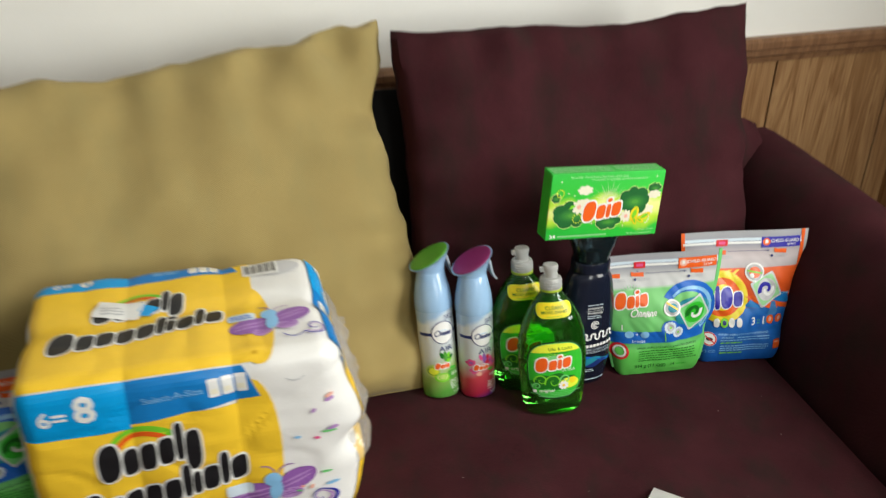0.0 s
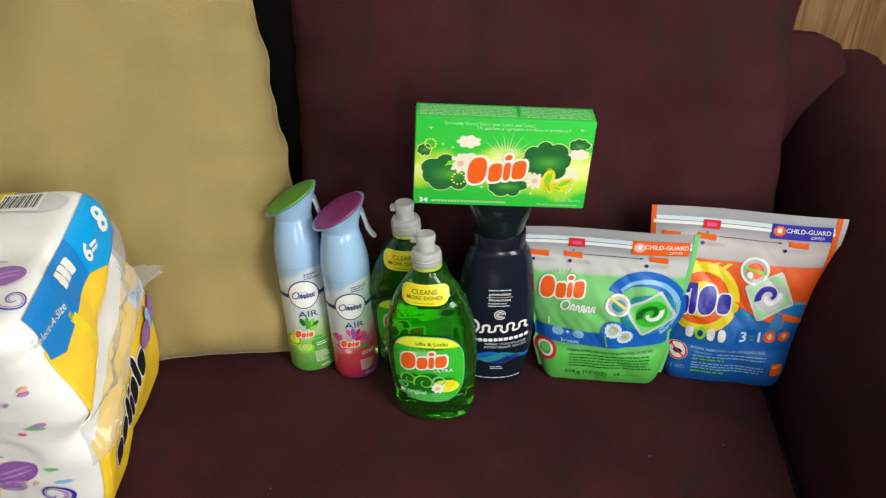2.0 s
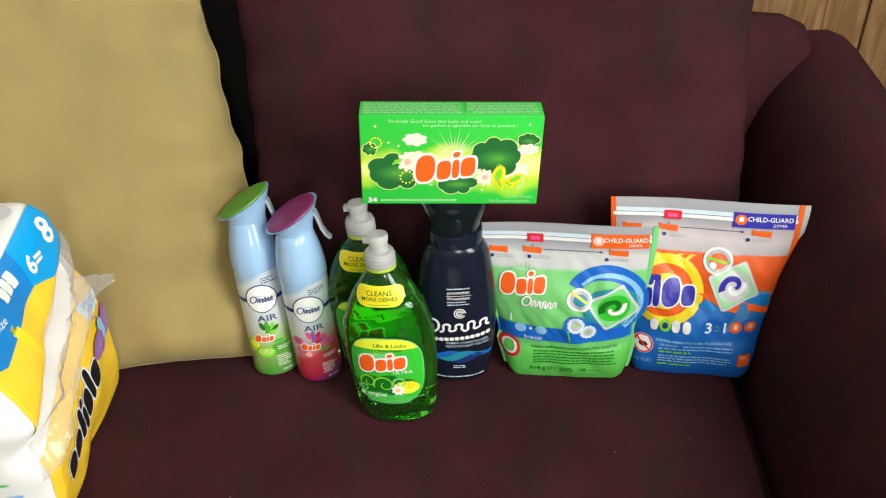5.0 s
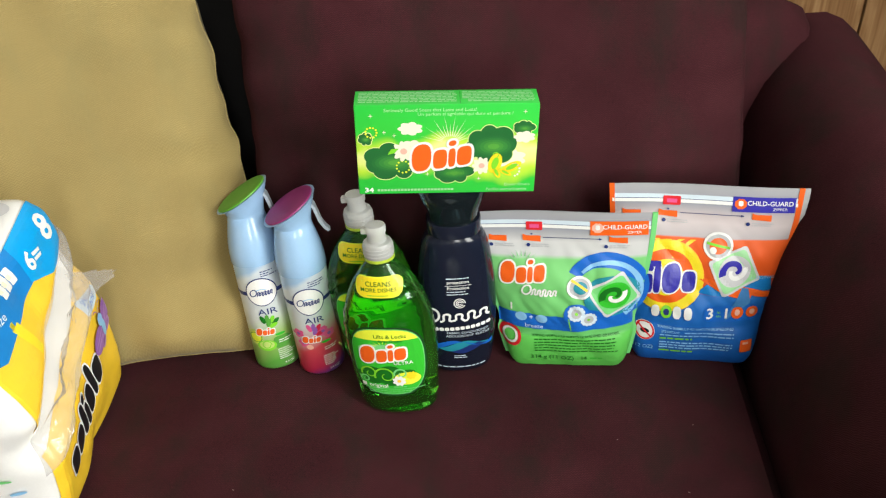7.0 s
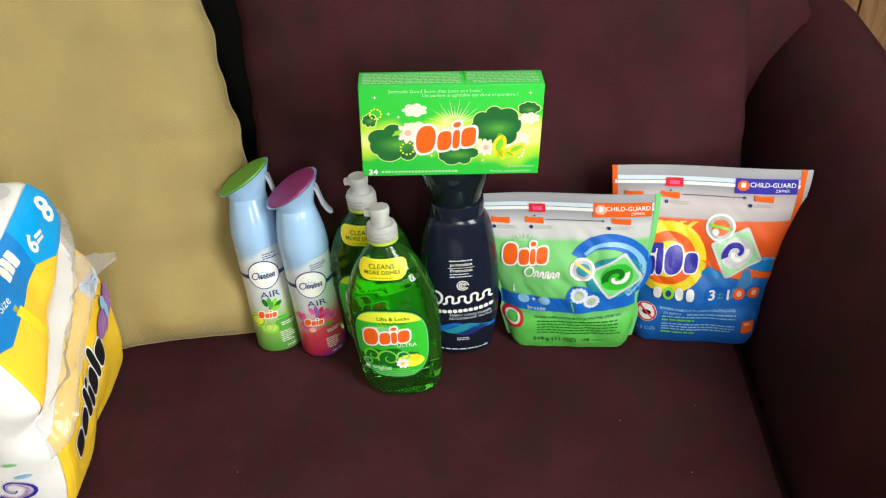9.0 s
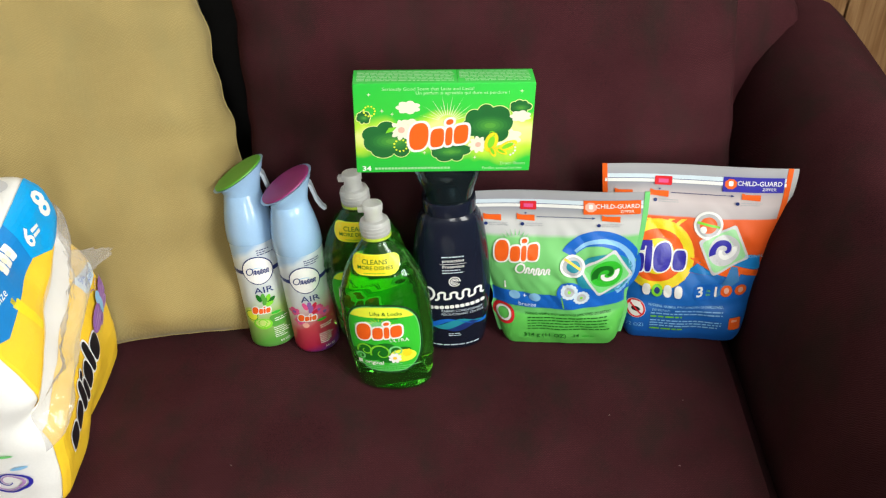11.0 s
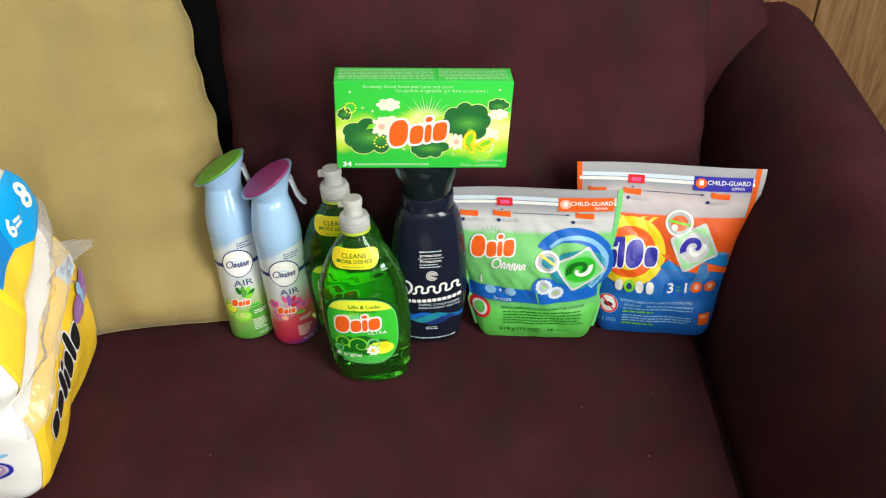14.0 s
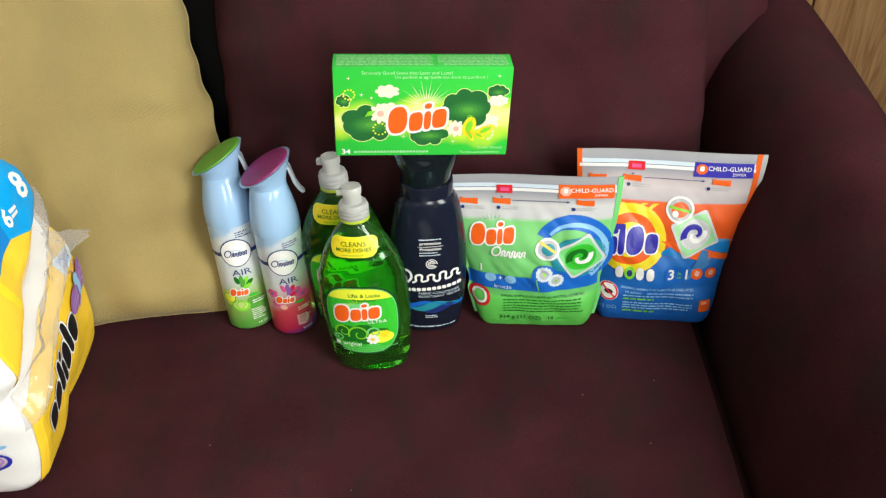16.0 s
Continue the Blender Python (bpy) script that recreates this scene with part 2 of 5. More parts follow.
# ---- room ----
SLOPE = math.degrees(math.atan(0.085))
wall_back = thing("wall_back", pose(0.271, 1.60, 0, 0, 0, SLOPE), "off-white painted upper wall above oak panelling", "wall", kind="structure")
part("plaster", box_bm(-4.6, 0, 0.845, 1.5, 0.12, 2.45), WALL, wall_back)
part("backing", box_bm(-4.6, 0.006, 0, 1.5, 0.12, 0.845), GROOVE, wall_back)


def panel_board(x0, x1):
    bm = box_bm(x0 + 0.002, -0.004, 0.0, x1 - 0.002, 0.008, 0.80, bevel=0.002, segments=1)
    return part("panel", bm, PANEL, wall_back)


widths = (0.33, 0.20, 0.30, 0.15, 0.27, 0.22)
edges = [0.902]
k = 0
while edges[-1] < 1.45:
    edges.append(edges[-1] + widths[k % 6] * 1.0)
    k += 1
while edges[0] > -4.5:
    edges.insert(0, edges[0] - widths[(k + 3) % 6])
    k += 1
for a, b in zip(edges, edges[1:]):
    panel_board(a, min(b, 1.5))
rail = [(-0.004, 0.79), (-0.012, 0.793), (-0.014, 0.805), (-0.022, 0.81), (-0.022, 0.822), (-0.028, 0.826), (-0.028, 0.840), (-0.02, 0.848), (0.0, 0.848), (0.0, 0.79)]
part("chair_rail", loft([[(x, y, z) for y, z in rail] for x in (-4.6, 1.5)]), RAILWOOD, wall_back, "moulded brown wooden chair rail", smooth=False)

RX0, RX1, RY0 = -4.2, 1.56, -2.5
tagged(part("floor", box_bm(RX0, RY0, -0.1, RX1, 1.85, 0), FLOOR, smooth=False), "brown wooden floor of the living room", "floor", kind="structure")
tagged(part("ceiling", box_bm(RX0 - 0.12, RY0 - 0.12, 2.45, RX1 + 0.12, 2.0, 2.55), CEIL, smooth=False), "white painted ceiling", "ceiling", kind="structure")
# unseen wall; dark panelling up to the ceiling keeps bounced light off the arm
wall_west = thing("wall_west", Matrix.Identity(4), "unseen wall, dark oak panelling added to cut bounced light", "wall", kind="structure")
part("panelling", box_bm(RX0 - 0.12, RY0, 0, RX0, 1.9, 2.45), PANEL, wall_west, smooth=False)


def wall_with_window(name, along, length0, length1, place, w0, w1, z0, z1, outward):
    w = thing(name, Matrix.Identity(4), "off-white wall above oak panelling, with a window opening", "wall", kind="structure")
    for a, b, c, d in ((length0, w0, 0.845, 2.45), (w1, length1, 0.845, 2.45), (w0, w1, z1, 2.45), (length0, w0, 0, 0.844), (w1, length1, 0, 0.844), (w0, w1, 0, z0)):
        if along == "x":
            bm = box_bm(a, place, c, b, place + outward, d)
        else:
            bm = box_bm(place, a, c, place + outward, b, d)
        part("plaster" if d > 1 else "panelling", bm, WALL if d > 1 else PANEL, w, smooth=False)
    return w


wall_with_window("wall_front", "x", RX0, RX1, RY0, 0.87, 1.53, 1.30, 2.34, -0.12)
wall_with_window("wall_east", "y", RY0, 1.9, RX1, -0.40, 0.44, 0.88, 2.12, 0.12)

# ---- sofa ----
SEAT = 0.446
sofa = thing("sofa", pose(0, 0, 0), "dark aubergine upholstered sofa with rounded arms", "sofa")


def arm_profile():
    rows = [(0.10, 0.880), (0.30, 0.874), (0.45, 0.875), (0.53, 0.884), (0.585, 0.896), (0.630, 0.911), (0.665, 0.930), (0.690, 0.952), (0.707, 0.976), (0.716, 1.002)]
    pts = [(x, z) for z, x in rows]
    return pts + [(1.028, 0.716), (1.052, 0.705), (1.074, 0.685), (1.090, 0.655), (1.098, 0.615), (1.100, 0.57), (1.094, 0.50), (1.088, 0.30), (1.088, 0.10)]


def arm_bm(mirror=False):
    rings = []
    for y, s, dz in ((0.475, 0.90, -0.02), (0.48, 0.955, -0.016), (0.495, 0.985, -0.013), (0.52, 1.0, -0.012), (0.75, 1.0, -0.012), (1.0, 1.0, -0.009), (1.2, 1.0, -0.002), (1.38, 1.0, 0.004), (1.47, 1.0, 0.004)):
        ring = []
        for x, z in arm_profile():
            xx = 1.0 + (x - 1.0) * s
            zz = 0.4 + (z - 0.4) * s + dz * (z > 0.5)
            ring.append((-0.5 + 0.5 - xx if mirror else xx, y, zz))
        rings.append(ring)
    return loft(rings)


part("arm", arm_bm(), PURPLE, sofa)
left = arm_bm()
bmesh.ops.transform(left, matrix=Matrix.Translation((-0.04, 0, 0)) @ Matrix.Diagonal((-1, 1, 1, 1)), verts=left.verts[:])
bmesh.ops.reverse_faces(left, faces=left.faces[:])
part("arm", left, PURPLE, sofa)


def seat_bm():
    nx, ny = 90, 40
    x0, x1, y0, y1 = -0.905, 0.872, 0.50, 1.30
    bm = bmesh.new()
    grid = []
    for j in range(ny + 1):
        row = []
        for i in range(nx + 1):
            u, v = i / nx, j / ny
            x, y = x0 + (x1 - x0) * u, y0 + (y1 - y0) * v
            e = min(u * (x1 - x0), (1 - u) * (x1 - x0), v * (y1 - y0)) / 0.035
            drop = 0.035 * (1 - math.sqrt(max(1 - (1 - min(e, 1)) ** 2, 0)))
            z = SEAT - drop + 0.0025 * noise.noise(Vector((x * 5, y * 5, 1))) + 0.001 * noise.noise(Vector((x * 17, y * 17, 1)))
            row.append(bm.verts.new((x, y, z)))
        grid.append(row)
    for j in range(ny):
        for i in range(nx):
            bm.faces.new((grid[j][i], grid[j][i + 1], grid[j + 1][i + 1], grid[j + 1][i]))
    rim = [grid[0][i] for i in range(nx + 1)] + [grid[j][nx] for j in range(1, ny + 1)] + [grid[ny][i] for i in range(nx - 1, -1, -1)] + [grid[j][0] for j in range(ny - 1, 0, -1)]
    low = [bm.verts.new((v.co.x, v.co.y, 0.29)) for v in rim]
    for i in range(len(rim)):
        j = (i + 1) % len(rim)
        bm.faces.new((rim[j], rim[i], low[i], low[j]))
    bm.faces.new(low)
    bmesh.ops.recalc_face_normals(bm, faces=bm.faces[:])
    return bm


part("seat_cushion", seat_bm(), PURPLE, sofa)
part("base", box_bm(-0.93, 0.51, 0.09, 0.90, 1.46, 0.288, bevel=0.01), PURPLE, sofa)
back = [(1.30, 0.29), (1.325, 0.45), (1.36, 0.62), (1.385, 0.70), (1.41, 0.745), (1.435, 0.763), (1.46, 0.757), (1.478, 0.73), (1.485, 0.66), (1.485, 0.29)]
rings = []
for x, s in ((-1.03, 0.93), (-1.02, 0.97), (-0.98, 1.0), (-0.5, 1.0), (0.0, 1.0), (0.5, 1.0), (0.90, 1.0), (0.955, 0.985), (0.982, 0.955), (0.995, 0.90)):
    rings.append([(x, 1.44 + (y - 1.44) * s, 0.35 + (z - 0.35) * s * (1.22 if abs(x) <= 0.5 else 1.0)) for y, z in back])
part("backrest", loft(rings), PURPLE, sofa)
# black sheet added over the backrest; stands in for shade between the cushions
GAP_SHADE = material("gap_shade_black", (0.010, 0.0095, 0.010), rough=0.9, vary=0.1, scale=30, spec=0.15)
gap_sheet = []
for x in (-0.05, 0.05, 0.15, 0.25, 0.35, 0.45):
    gap_sheet.append([(x, 1.44 + (y - 1.44) * 1.04 - 0.004 + 0.003 * math.sin(x * 31), 0.35 + (z - 0.35) * 1.235) for y, z in back[1:7]] + [(x, y - 0.002, 0.35 + (z - 0.35) * 1.21) for y, z in back[6:0:-1]])
part("gap_sheet", loft(gap_sheet), GAP_SHADE, sofa, "black sheet added over the backrest to shade the cushion gap")
for fx in (-0.86, 0.83):
    for fy in (0.58, 1.40):
        part("foot", turned([(0.0, 0.022, 0.022), (0.05, 0.028, 0.028), (0.092, 0.03, 0.03)], 16), RAILWOOD, sofa, at=pose(fx, fy, 0))

made, rim = cushion(0.640, 0.575, 0.055, 0.11, corner=0.03, seed=1, wrinkle=0.009, ears=1.3, tip=0.03, boxy=5.0)
ob = part("back_cushion", made, PURPLE, at=pose(0.568, 1.200, SEAT - 0.004, -19, 0, 0))
tagged(ob, "large dark aubergine back cushion leaning on the sofa", "cushion", "back cushions")
part("seam", piping(rim), PURPLE, ob)
made, rim = cushion(0.668, 0.592, 0.050, 0.12, corner=0.03, seed=4, wrinkle=0.014, ears=1.2, shear=0.078, tip=0.078, flare=0.070)
ob = part("back_cushion", made, OLIVE, at=pose(-0.079, 1.069, SEAT - 0.002, -28, 0, 11))
tagged(ob, "large olive-gold herringbone cushion leaning on the sofa back", "cushion", "back cushions")
part("seam", piping(rim), OLIVE, ob)

# ---- printing on surfaces ----
INKS = {}


def ink(name, colour, rough=0.34, **kw):
    if name not in INKS:
        INKS[name] = material("print_" + name, colour, rough=rough, vary=0.04, scale=60, fine=900, **kw)
    return INKS[name]


for nm, c in dict(white=(0.82, 0.82, 0.80), black=(0.012, 0.012, 0.014), orange=(0.83, 0.12, 0.012), red=(0.70, 0.02, 0.03), yellow=(0.85, 0.68, 0.02), gold=(0.92, 0.585, 0.035), cloud=(0.016, 0.135, 0.032), cloud_b=(0.020, 0.150, 0.034), cloud_c=(0.027, 0.18, 0.037), cloud_e=(0.055, 0.265, 0.042), leaf=(0.038, 0.22, 0.040), leafy=(0.085, 0.33, 0.045), halo=(0.72, 0.84, 0.30), haze=(0.46, 0.78, 0.42), soft_mint=(0.33, 0.68, 0.33),
                  pale_lime=(0.50, 0.66, 0.18), lemon=(0.78, 0.85, 0.05), lime=(0.20, 0.62, 0.03), green=(0.035, 0.47, 0.03), deep=(0.008, 0.15, 0.012), dark=(0.006, 0.06, 0.01), mint=(0.18, 0.62, 0.20), blue=(0.01, 0.13, 0.55),
                  dusk=(0.06, 0.22, 0.50), azure=(0.008, 0.20, 0.56), navy=(0.012, 0.03, 0.16), royal=(0.03, 0.025, 0.36), cyan=(0.0, 0.33, 0.75), sky=(0.25, 0.52, 0.80), teal=(0.02, 0.26, 0.34), pale=(0.62, 0.72, 0.80), grey=(0.45, 0.46, 0.48),
                  purple=(0.28, 0.11, 0.40), lilac=(0.45, 0.25, 0.55), pink=(0.75, 0.10, 0.28), cherry=(0.62, 0.02, 0.06), peach=(0.85, 0.45, 0.35), cream=(0.82, 0.78, 0.62), clear_grey=(0.60, 0.60, 0.62)).items():
    ink(nm, c)


class Print:
    """Flat artwork in (u, v), cut up and laid on a surface given by place(u, v, height)."""

    def __init__(self, place, cut=0.006, lift=0.00025, base=0.0002, seed=1):
        self.place, self.cut, self.lift, self.base = place, cut, lift, base
        self.verts, self.faces, self.slots, self.names = [], [], [], []
        self.rnd = random.Random(seed)

    def add(self, bm, colour, layer):
        bmesh.ops.triangulate(bm, faces=bm.faces[:], ngon_method="EAR_CLIP")
        for axis in (0, 1):
            lo = min(v.co[axis] for v in bm.verts)
            hi = max(v.co[axis] for v in bm.verts)
            c = math.ceil(lo / self.cut) * self.cut
            while c < hi:
                co, no = [0, 0, 0], [0, 0, 0]
                co[axis], no[axis] = c, 1
                bmesh.ops.bisect_plane(bm, geom=bm.verts[:] + bm.edges[:] + bm.faces[:], plane_co=co, plane_no=no, dist=1e-6)
                c += self.cut
        if colour not in self.names:
            self.names.append(colour)
        slot, n = self.names.index(colour), len(self.verts)
        bm.verts.index_update()
        h = self.base + layer * self.lift
        for v in bm.verts:
            self.verts.append(self.place(v.co.x, v.co.y, h))
        for f in bm.faces:
            idx = [n + v.index for v in f.verts]
            self.faces.append(idx if f.normal.z >= 0 else idx[::-1])
            self.slots.append(slot)
        bm.free()

    def poly(self, pts, colour, layer=1):
        bm = bmesh.new()
        vs = [bm.verts.new((p[0], p[1], 0)) for p in pts]
        f = bm.faces.new(vs)
        f.normal_update()
        if f.normal.z < 0:
            f.normal_flip()
        self.add(bm, colour, layer)

    def rect(self, x0, y0, x1, y1, colour, layer=1, turn=0.0, round_by=0.0):
        cx, cy = (x0 + x1) / 2, (y0 + y1) / 2
        c, s = math.cos(radians(turn)), math.sin(radians(turn))
        pts = []
        if round_by:
            for qx, qy, a0 in ((x1 - round_by, y1 - round_by, 0), (x0 + round_by, y1 - round_by, 90), (x0 + round_by, y0 + round_by, 180), (x1 - round_by, y0 + round_by, 270)):
                for k in range(4):
                    a = radians(a0 + 30 * k)
                    pts.append((qx + round_by * math.cos(a), qy + round_by * math.sin(a)))
        else:
            pts = [(x0, y0), (x1, y0), (x1, y1), (x0, y1)]
        self.poly([(cx + (x - cx) * c - (y - cy) * s, cy + (x - cx) * s + (y - cy) * c) for x, y in pts], colour, layer)

    def ellipse(self, cx, cy, rx, ry, colour, layer=1, turn=0.0, n=28):
        c, s = math.cos(radians(turn)), math.sin(radians(turn))
        pts = [(rx * math.cos(2 * math.pi * i / n), ry * math.sin(2 * math.pi * i / n)) for i in range(n)]
        self.poly([(cx + x * c - y * s, cy + x * s + y * c) for x, y in pts], colour, layer)

    def arc(self, cx, cy, r0, r1, w0, w1, a0, a1, colour, layer=1, n=26):
        """A curved stroke whose radius and width run from one value to another."""
        outer, inner = [], []
        for i in range(n + 1):
            k = i / n
            a, r, w = radians(a0 + (a1 - a0) * k), r0 + (r1 - r0) * k, (w0 + (w1 - w0) * k) / 2
            outer.append((cx + (r + w) * math.cos(a), cy + (r + w) * math.sin(a)))
            inner.append((cx + (r - w) * math.cos(a), cy + (r - w) * math.sin(a)))
        for i in range(n):
            self.poly([inner[i], outer[i], outer[i + 1], inner[i + 1]], colour, layer)

    def blob(self, cx, cy, r, lobes, colour, layer=1, squash=0.7, depth=0.16, phase=0.0):
        """A cloud or flower outline."""
        pts = []
        for i in range(60):
            a = 2 * math.pi * i / 60
            k = r * (1 - depth + depth * abs(math.sin(lobes * a / 2 + phase)) * 2)
            pts.append((cx + k * math.cos(a), cy + squash * k * math.sin(a)))
        self.poly(pts, colour, layer)

    def text(self, words, cx, cy, size, colour, layer=2, turn=0.0, shear=0.0, bold=0.0, stretch=1.0, align="CENTER"):
        cu = bpy.data.curves.new("words", "FONT")
        cu.body, cu.size, cu.shear, cu.offset, cu.align_x, cu.align_y, cu.resolution_u = words, size, shear, bold * size, align, "CENTER", 2
        ob = bpy.data.objects.new("words", cu)
        me = bpy.data.meshes.new_from_object(ob)
        bm = bmesh.new()
        bm.from_mesh(me)
        bpy.data.objects.remove(ob)
        bpy.data.meshes.remove(me)
        bpy.data.curves.remove(cu)
        c, s = math.cos(radians(turn)), math.sin(radians(turn))
        for v in bm.verts:
            x, y = v.co.x * stretch, v.co.y
            v.co = (cx + x * c - y * s, cy + x * s + y * c, 0)
        if bm.faces:
            self.add(bm, colour, layer)

    def bars(self, x0, y0, x1, rows, pitch, thick, colour, layer=2, turn=0.0, ragged=0.25):
        """Lines of writing too small to read."""
        for r in range(rows):
            y = y0 - r * pitch
            x = x0
            end = x1 - self.rnd.random() * ragged * (x1 - x0)
            while x < end:
                w = thick * self.rnd.uniform(1.5, 5.5)
                dx = (x + min(x + w, end)) / 2 - x0
                self.rect(x, y + (x - x0) * math.tan(radians(turn)), min(x + w, end), y + (x - x0) * math.tan(radians(turn)) + thick, colour, layer)
                x += w + thick * 0.7

    def wordmark(self, cx, cy, w, h, kinds, fill, edge=None, layer=3, turn=0.0, lean=0.2, border=0.0016, weight=0.45):
        """A trade mark as a row of plain rounded blocks, tall and short; no letters."""
        c, s = math.cos(radians(turn)), math.sin(radians(turn))
        table = {"D": (1.4, -0.5, 0.5), "o": (1.0, -0.5, 0.2), "n": (1.05, -0.5, 0.2), "w": (1.5, -0.5, 0.2), "l": (0.52, -0.5, 0.5), "i": (0.52, -0.5, 0.18), "y": (1.0, -0.85, 0.2)}
        total = sum(table[k][0] for k in kinds)

        def block(mx, mz, rx, rz, colour, ly, power=0.62, n=24):
            pts = []
            for i in range(n):
                ca, sa = math.cos(2 * math.pi * i / n), math.sin(2 * math.pi * i / n)
                x, y = mx + rx * math.copysign(abs(ca) ** power, ca), mz + rz * math.copysign(abs(sa) ** power, sa)
                x += lean * y
                pts.append((cx + x * c - y * s, cy + x * s + y * c))
            self.poly(pts, colour, ly)

        for grow, colour, ly in ((border, edge, layer), (0.0, fill, layer + 1)):
            if colour is None:
                continue
            x = -w / 2
            for i, kind in enumerate(kinds):
                share, low, top = table[kind]
                ww = w * share / total
                mx, mz = x + ww / 2, (low + top) / 2 * h
                block(mx, mz, ww * weight + grow, (top - low) / 2 * h + grow, colour, ly + 0.03 * (i + 1), 0.8 if kind == "D" else 0.62)
                if kind == "i":
                    block(mx, 0.37 * h, ww * 0.46 + grow, 0.1 * h + grow, colour, ly + 0.03 * (i + 1) + 0.015, 0.9)
                x += ww

    def scribble(self, cx, cy, w, h, waves, thick, colour, layer=3, turn=0.0, lean=0.2):
        """A thin script mark as a plain ring and a wavy line; no letters."""
        c, s = math.cos(radians(turn)), math.sin(radians(turn))

        def tr(x, y):
            x += lean * y
            return cx + x * c - y * s, cy + x * s + y * c
        head = 0.42 * h
        x0 = -w / 2 + 2.2 * head
        run = (w / 2 - x0) / waves
        path = []
        for i in range(waves * 12 + 1):
            k = i / 12
            rise = (0.30, 0.24, 0.34, 0.26, 0.30)[int(k) % 5] * h
            path.append((x0 + run * k + 0.12 * run * math.sin(4 * math.pi * k), -0.16 * h - rise * math.cos(2 * math.pi * k)))
        loop = [(-w / 2 + head * (1 + math.cos(radians(a))), 0.5 * h * math.sin(radians(a))) for a in range(0, 361, 20)]
        for step, line in enumerate((loop, path)):
            for (ax, ay), (bx, by) in zip(line, line[1:]):
                d = math.hypot(bx - ax, by - ay) or 1.0
                nx, ny = -(by - ay) / d * thick / 2, (bx - ax) / d * thick / 2
                ex, ey = (bx - ax) * 0.12, (by - ay) * 0.12
                step += 0.02
                self.poly([tr(ax + nx - ex, ay + ny - ey), tr(ax - nx - ex, ay - ny - ey), tr(bx - nx + ex, by - ny + ey), tr(bx + nx + ex, by + ny + ey)], colour, layer + step * 0.4)

    def done(self, name, parent, label=""):
        me = bpy.data.meshes.new(name)
        me.from_pydata(self.verts, [], self.faces)
        for nm_ in self.names:
            me.materials.append(INKS[nm_])
        me.polygons.foreach_set("material_index", self.slots)
        me.update()
        ob = new(name, me)
        ob.parent = parent
        if label:
            ob["label"] = label
        return ob


def ramp_material(name, stops, z0, z1, slant=0.0, rough=0.3, wobble=0.0, wobble_scale=40.0, coat=0.0, metal=0.0):
    """Printed colour that changes with the object's own height."""
    m = material(name, (1, 1, 1), rough=rough, vary=0.03, coat=coat, metal=metal)
    nt = m.node_tree
    b = nt.nodes["Principled BSDF"]
    tc = nt.nodes.new("ShaderNodeTexCoord")
    sep = nt.nodes.new("ShaderNodeSeparateXYZ")
    nt.links.new(tc.outputs["Object"], sep.inputs[0])
    ma = nt.nodes.new("ShaderNodeMath")
    ma.operation = "MULTIPLY_ADD"
    ma.inputs[1].default_value = -slant
    nt.links.new(sep.outputs["X"], ma.inputs[0])
    nt.links.new(sep.outputs["Z"], ma.inputs[2])
    nz = nt.nodes.new("ShaderNodeTexNoise")
    nz.inputs["Scale"].default_value = wobble_scale
    nt.links.new(tc.outputs["Object"], nz.inputs["Vector"])
    mb = nt.nodes.new("ShaderNodeMath")
    mb.operation = "MULTIPLY_ADD"
    mb.inputs[1].default_value = wobble
    nt.links.new(nz.outputs[0], mb.inputs[0])
    nt.links.new(ma.outputs[0], mb.inputs[2])
    mr = nt.nodes.new("ShaderNodeMapRange")
    mr.inputs["From Min"].default_value, mr.inputs["From Max"].default_value = z0, z1
    nt.links.new(mb.outputs[0], mr.inputs["Value"])
    cr = nt.nodes.new("ShaderNodeValToRGB")
    el = cr.color_ramp.elements
    while len(el) < len(stops):
        el.new(0.5)
    for e, (p, c) in zip(el, stops):
        e.position, e.color = p, (*c, 1)
    nt.links.new(mr.outputs[0], cr.inputs[0])
    nt.links.new(cr.outputs[0], b.inputs["Base Color"])
    return m


def on_oval(rows, power=2.0):
    """Places artwork on the front of a body of oval rings."""
    def place(u, v, h):
        a, b = smooth_at(rows, v)[:2]
        k = max(min(u / a, 0.985), -0.985)
        y = (1 - abs(k) ** power) ** (1 / power)
        n = Vector((math.copysign(abs(k) ** (power - 1), k) / a, -(y ** (power - 1)) / b, 0)).normalized()
        return (a * k + n.x * h, -b * y + n.y * h, v)
    return place


# ---- air freshener cans ----
SHROUD = material("pale_blue_plastic", (0.33, 0.52, 0.76), rough=0.2, vary=0.03, coat=0.3)
TRIGGER = material("milky_plastic", (0.55, 0.62, 0.70), rough=0.35, vary=0.03, transmission=0.3)
CAN_ROWS = [(0.0, 0.0235, 0.0235), (0.0015, 0.0262, 0.0262), (0.005, 0.0277, 0.0277), (0.01, 0.0277, 0.0277), (0.05, 0.0277, 0.0277), (0.10, 0.0277, 0.0277), (0.135, 0.0277, 0.0277), (0.15, 0.0272, 0.0272)]


